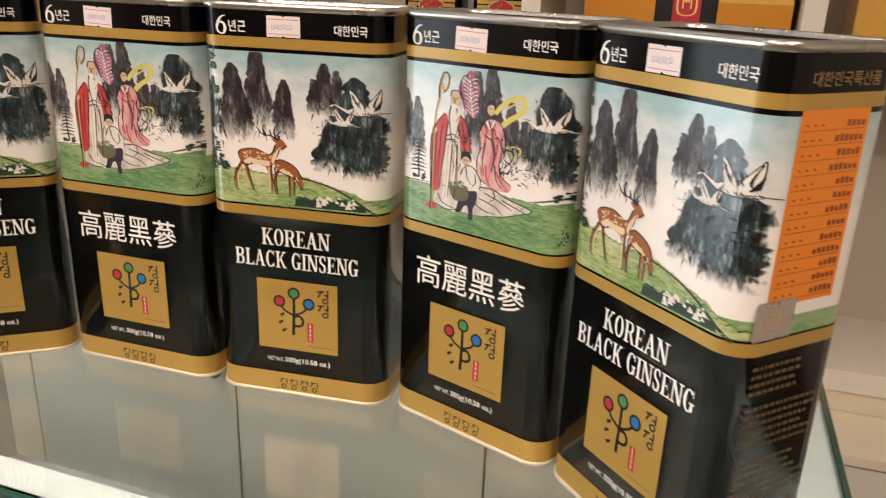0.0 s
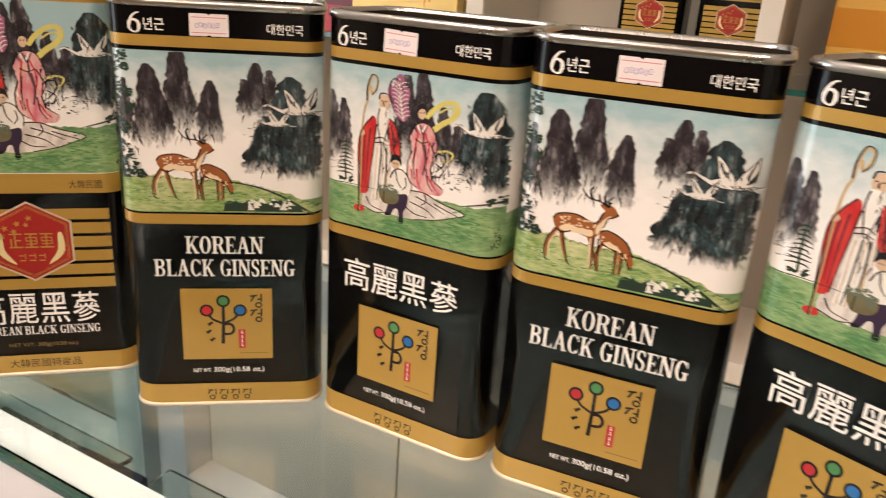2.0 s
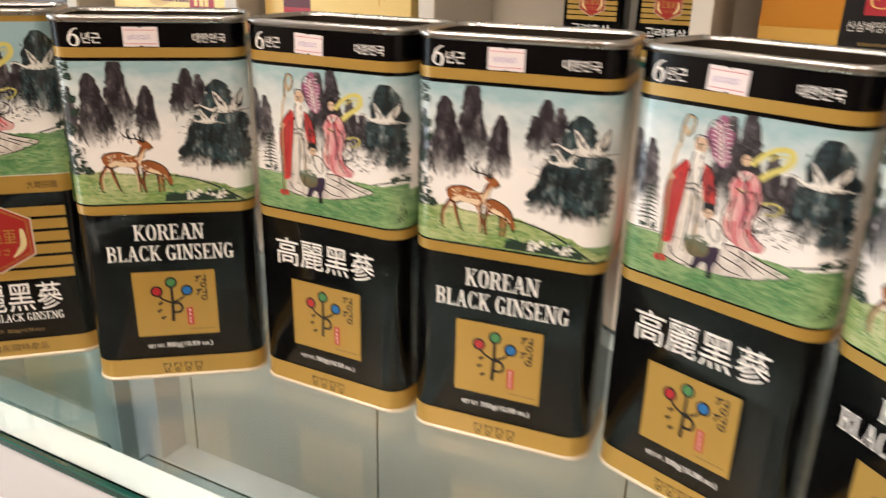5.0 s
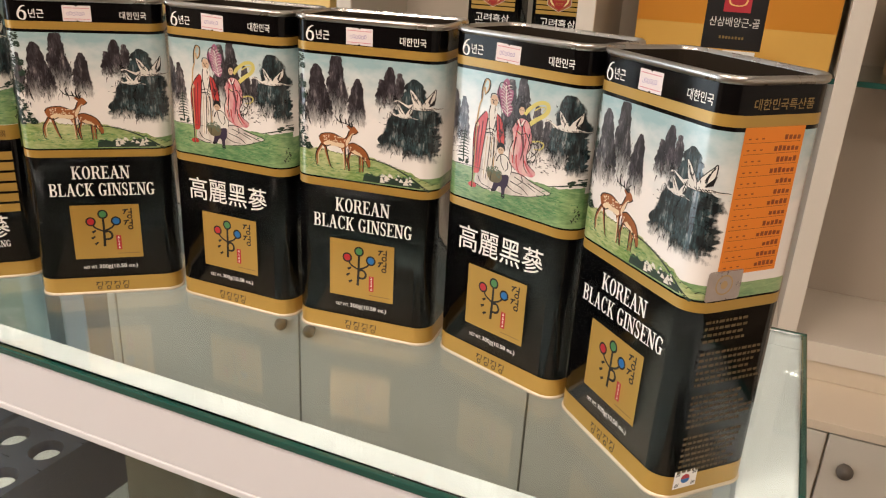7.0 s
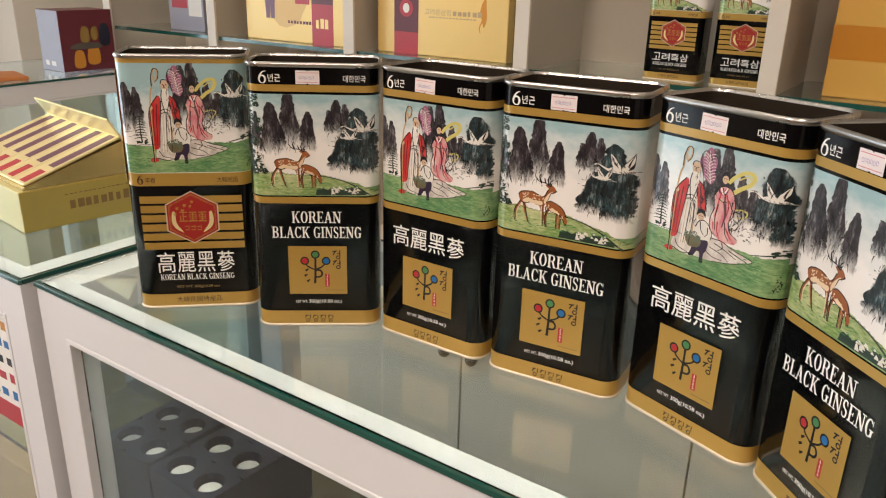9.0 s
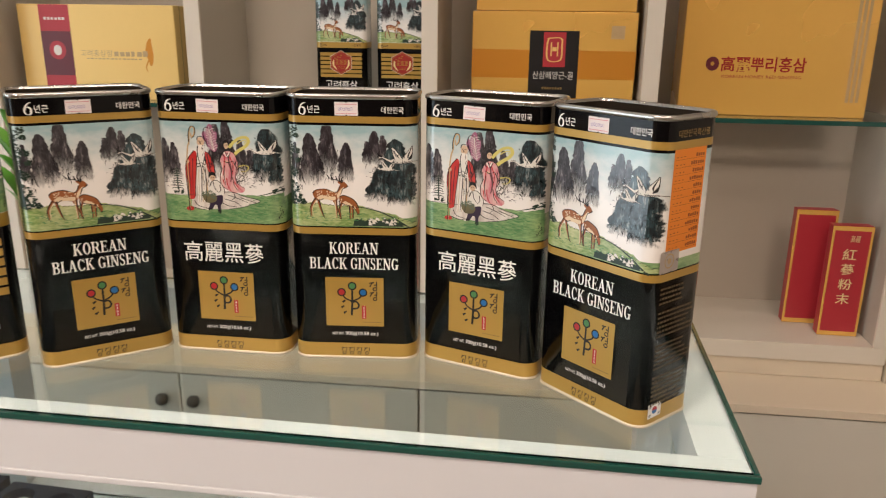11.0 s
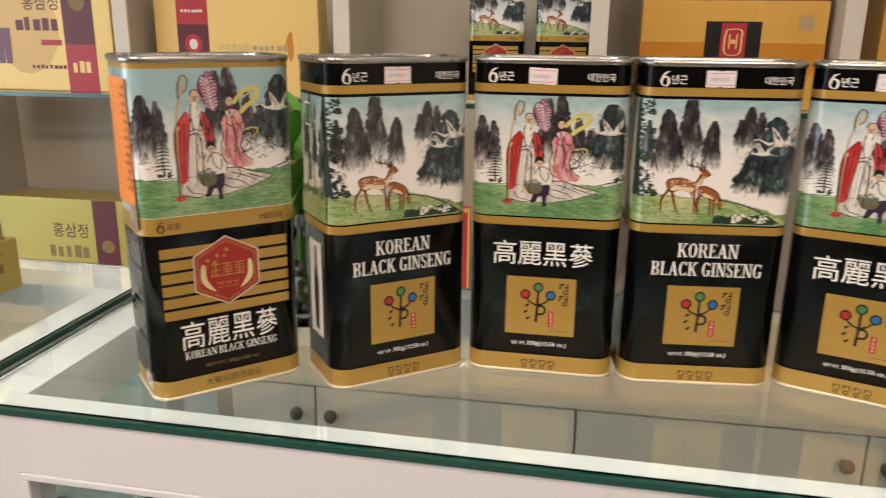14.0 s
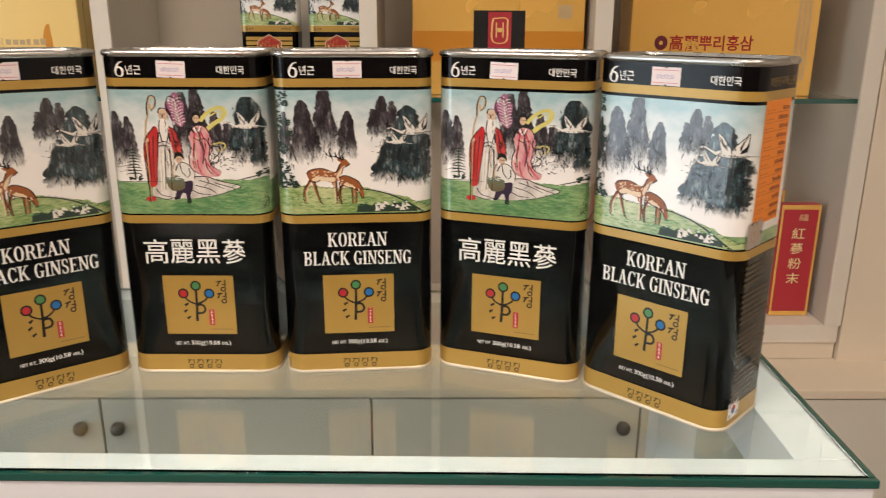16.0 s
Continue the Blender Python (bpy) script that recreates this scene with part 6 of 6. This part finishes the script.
# ---- things on the side counter ----
red = empty("dark_red_gift_box", pose(-2.035, 1.165, TOPZ, 0, 0, 88), "dark red carton with orange pictures and a grey side", "gift box", "gift boxes")
part("body", box(-0.078, 0.078, 0, 0.11, 0, 0.162, bevel=0.0015), M_MAROON, red)
part("grey_side", Sheet(left_of(0.078), 0.0004).rect(-0.109, -0.001, 0.001, 0.161).bm, M_GREYBOX, red)
part("side_print", bars(Sheet(left_of(0.078), 0.0008), -0.09, -0.03, 0.014, 0.030, 2, 14).bm, M_PALE, red)
rf = (lambda k: Sheet(lambda u, v, h: (u, -h, v), 0.0003 * k))
for k, (u, v, w, h, mt) in enumerate(((-0.045, 0.012, 0.03, 0.04, M_OBAND), (-0.005, 0.02, 0.035, 0.045, M_OBAND), (-0.02, 0.08, 0.025, 0.035, M_COPPER), (0.01, 0.085, 0.02, 0.03, M_COPPER), (-0.05, 0.06, 0.085, 0.014, M_KNOB), (0.035, 0.07, 0.03, 0.05, M_NAVY))):
    part("picture_patch", rf(1 + k).poly([(u, v), (u + w, v), (u + w * 0.9, v + h), (u + w * 0.15, v + h)]).bm, mt, red)
folder = empty("leather_folder", pose(-2.06, 0.86, TOPZ, 0, 0, 75), "flat orange leather folder lying on glass", "folder")
part("cover", box(-0.11, 0.11, -0.07, 0.07, 0.0, 0.010, bevel=0.004), M_LEATHER, folder)
part("flap", box(-0.10, 0.03, -0.06, 0.065, 0.0105, 0.017, bevel=0.003), M_LEATHER, folder)

# ---- inside the showcases ----


def holed_box(m, w, d, h, label):
    """Dark carton whose lid has six round windows over pale caps."""
    b = empty("holed_carton", m, label, "carton", "dark cartons")
    part("body", box(-w / 2 + 0.001, w / 2 - 0.001, 0.001, d - 0.001, 0, h - 0.018, bevel=0.001), M_NAVY, b)
    bm, n, r = bmesh.new(), 24, min(w / 2, d / 3) * 0.34
    add_box(bm, -w / 2, w / 2, 0, d, h - 0.0175, h - 0.014)
    for sx, ex, sy, ey in ((-w / 2, w / 2, 0, 0), (-w / 2, w / 2, d, d), (-w / 2, -w / 2, 0, d), (w / 2, w / 2, 0, d)):
        bm.faces.new([bm.verts.new(p) for p in ((sx, sy, h - 0.014), (ex, ey, h - 0.014), (ex, ey, h), (sx, sy, h))])
    spots = []
    for i in range(2):
        for j in range(3):
            cx, cy, hx, hy = -w / 4 + w / 2 * i, d / 6 + d / 3 * j, w / 4, d / 6
            spots.append((cx, cy))
            rings = [[], [], []]
            for k in range(n):
                a = math.tau * k / n
                c, s2 = math.cos(a), math.sin(a)
                f = min(hx / max(abs(c), 1e-6), hy / max(abs(s2), 1e-6))
                rings[0].append(bm.verts.new((cx + f * c, cy + f * s2, h)))
                rings[1].append(bm.verts.new((cx + r * c, cy + r * s2, h)))
                rings[2].append(bm.verts.new((cx + r * c, cy + r * s2, h - 0.0136)))
            for p, q in zip(rings, rings[1:]):
                for k in range(n):
                    bm.faces.new((p[k], p[(k + 1) % n], q[(k + 1) % n], q[k]))
    part("lid", bm, M_NAVY, b, "lid with six round windows")
    for cx, cy in spots:
        cap = sweep([(0, h - 0.0138), (0, h - 0.0090), (-0.002, h - 0.0075)], r * 0.78, r * 0.78, r * 0.779, False, True)
        cap.transform(pose(cx, cy, 0))
        part("cap", cap, M_CAP, b, "pale round cap", True)
    return b


holed_box(pose(-0.553, 0.279, 0.7282, 0, 0, -3), 0.092, 0.143, 0.077, "navy black carton with six round windows in its lid")
holed_box(pose(-0.645, 0.283, 0.7282, 0, 0, 0), 0.084, 0.150, 0.077, "black carton with six round windows, in a showcase")
bag = bmesh.new()
bmesh.ops.create_icosphere(bag, subdivisions=4, radius=1)
for v in bag.verts:
    k = 1 + 0.35 * noise.noise(v.co * 2.3) + 0.18 * abs(noise.noise(v.co * 6.0))
    v.co = Vector((v.co.x * 0.085 * k, v.co.y * 0.030 * k, max(-0.02, v.co.z * 0.030 * k)))
tagged(part("plastic_bag", bag, M_BAG, None, "", True), "crumpled milky plastic bag on a showcase shelf", "bag")
bpy.data.objects["plastic_bag"].matrix_world = pose(-0.165, 0.440, 0.7485)
carton = empty("cardboard_carton", pose(-0.96, 0.285, 0.3495), "brown cardboard carton inside a showcase", "carton")
part("body", box(-0.15, 0.15, 0, 0.2, 0, 0.33, bevel=0.002), M_CARDBOARD, carton)
part("tape", box(-0.151, 0.151, 0.085, 0.115, 0.3302, 0.3308), M_TAN, carton)
b, sh = gift_box(-1.02, -0.88, 0.32, 0.7282, 0.785, 0.12, M_GBOX, "small gold gift box inside a showcase")
part("stripe", sh(1).rect(0.7, 0.85, 0, 1).bm, M_MAROON, b)
notice = empty("payment_notice", pose(-0.815, 0.2535, 0.79), "white payment card notice with a red foot, on glass", "sticker")
part("sheet", box(-0.045, 0.043, -0.0008, 0.0, 0, 0.145), M_WHITE, notice)
nf = (lambda k: Sheet(lambda u, v, h: (u, -0.0008 - h, v), 0.0002 * k))
part("red_foot", nf(1).rect(-0.045, 0.043, 0, 0.026).bm, M_CARDRED, notice)
for i, mt in enumerate((M_BLUEDOT, M_CARDRED, M_INK, M_BLUEDOT, M_OBAND)):
    part("notice_mark", bars(nf(1), -0.035, 0.034, 0.034 + 0.022 * i, 0.046 + 0.022 * i, 3, 30 + i).bm, mt, notice)

# ---- plant behind the tins ----
plant = empty("potted_plant", pose(-0.522, 0.440, TOPZ), "green leafy stems in a small glass vase", "plant")
vase = part("vase", sweep([(-0.022, 0.0), (-0.002, 0.0), (0, 0.004), (-0.004, 0.06), (-0.001, 0.10), (-0.003, 0.10), (-0.006, 0.06), (-0.003, 0.008), (-0.02, 0.006)], 0.024, 0.024, 0.0239, True, True), M_GLASS, plant, "clear glass vase", True)
vase.visible_shadow = False
pebbles = bmesh.new()
rng = random.Random(75)
for _ in range(60):
    a, d = rng.uniform(0, math.tau), 0.016 * rng.random() ** 0.5
    bmesh.ops.create_icosphere(pebbles, subdivisions=1, radius=rng.uniform(0.003, 0.005), matrix=pose(d * math.cos(a), d * math.sin(a), rng.uniform(0.011, 0.060), rng.uniform(0, 90)))
part("pebbles", pebbles, M_PEBBLE, plant, "brown and mossy pebbles", True)["kind"] = "stuff"
rng = random.Random(77)
for i in range(5):
    a = i * 1.35 + 0.4
    tip = Vector((0.024 * math.cos(a), 0.018 * math.sin(a), 0.110 + 0.017 * i))
    st = bmesh.new()
    rings = []
    for k in range(8):
        t = k / 7
        c = Vector((tip.x * t * 0.8, tip.y * t * 0.8, 0.030 + (tip.z - 0.030) * t))
        rr = 0.0042 * (1 - 0.3 * t) * (1.15 if k in (2, 4, 6) else 1)
        rings.append([st.verts.new((c.x + rr * math.cos(q * 1.047), c.y + rr * math.sin(q * 1.047), c.z)) for q in range(6)])
    for p, q in zip(rings, rings[1:]):
        for k in range(6):
            st.faces.new((p[k], p[(k + 1) % 6], q[(k + 1) % 6], q[k]))
    part("stem", st, M_STEM, plant, "", True)
    for j in range(9):
        lf = bmesh.new()
        ang, length, width = a + j * 1.25 + rng.uniform(-0.4, 0.4), rng.uniform(0.055, 0.090), rng.uniform(0.014, 0.021)
        out = Vector((math.cos(ang), math.sin(ang) * 0.7, 0))
        side2 = Vector((-out.y, out.x, 0)).normalized()
        start = Vector((tip.x * 0.8, tip.y * 0.8, tip.z - 0.008 * j))
        last = None
        for k in range(9):
            t = k / 8
            c = start + out * (length * 0.42 * t) + Vector((0, 0, length * (0.98 * t - 0.42 * t * t)))
            wv = width * math.sin(math.pi * min(1, 0.12 + 0.88 * t)) * 0.5
            row = (lf.verts.new(c - side2 * wv), lf.verts.new(c - Vector((0, 0, 0.0025 * math.sin(math.pi * t)))), lf.verts.new(c + side2 * wv))
            if last:
                lf.faces.new((last[0], last[1], row[1], row[0])), lf.faces.new((last[1], last[2], row[2], row[1]))
            last = row
        part("leaf", lf, M_LEAF, plant, "", True)
tie = sweep([(0, -0.002), (0.0012, -0.002), (0.0012, 0.002), (0, 0.002)], 0.019, 0.016, 0.0155)
tie.transform(pose(0, 0, 0.142))
part("tie", tie, M_YELLOW, plant, "yellow ribbon tie", True)
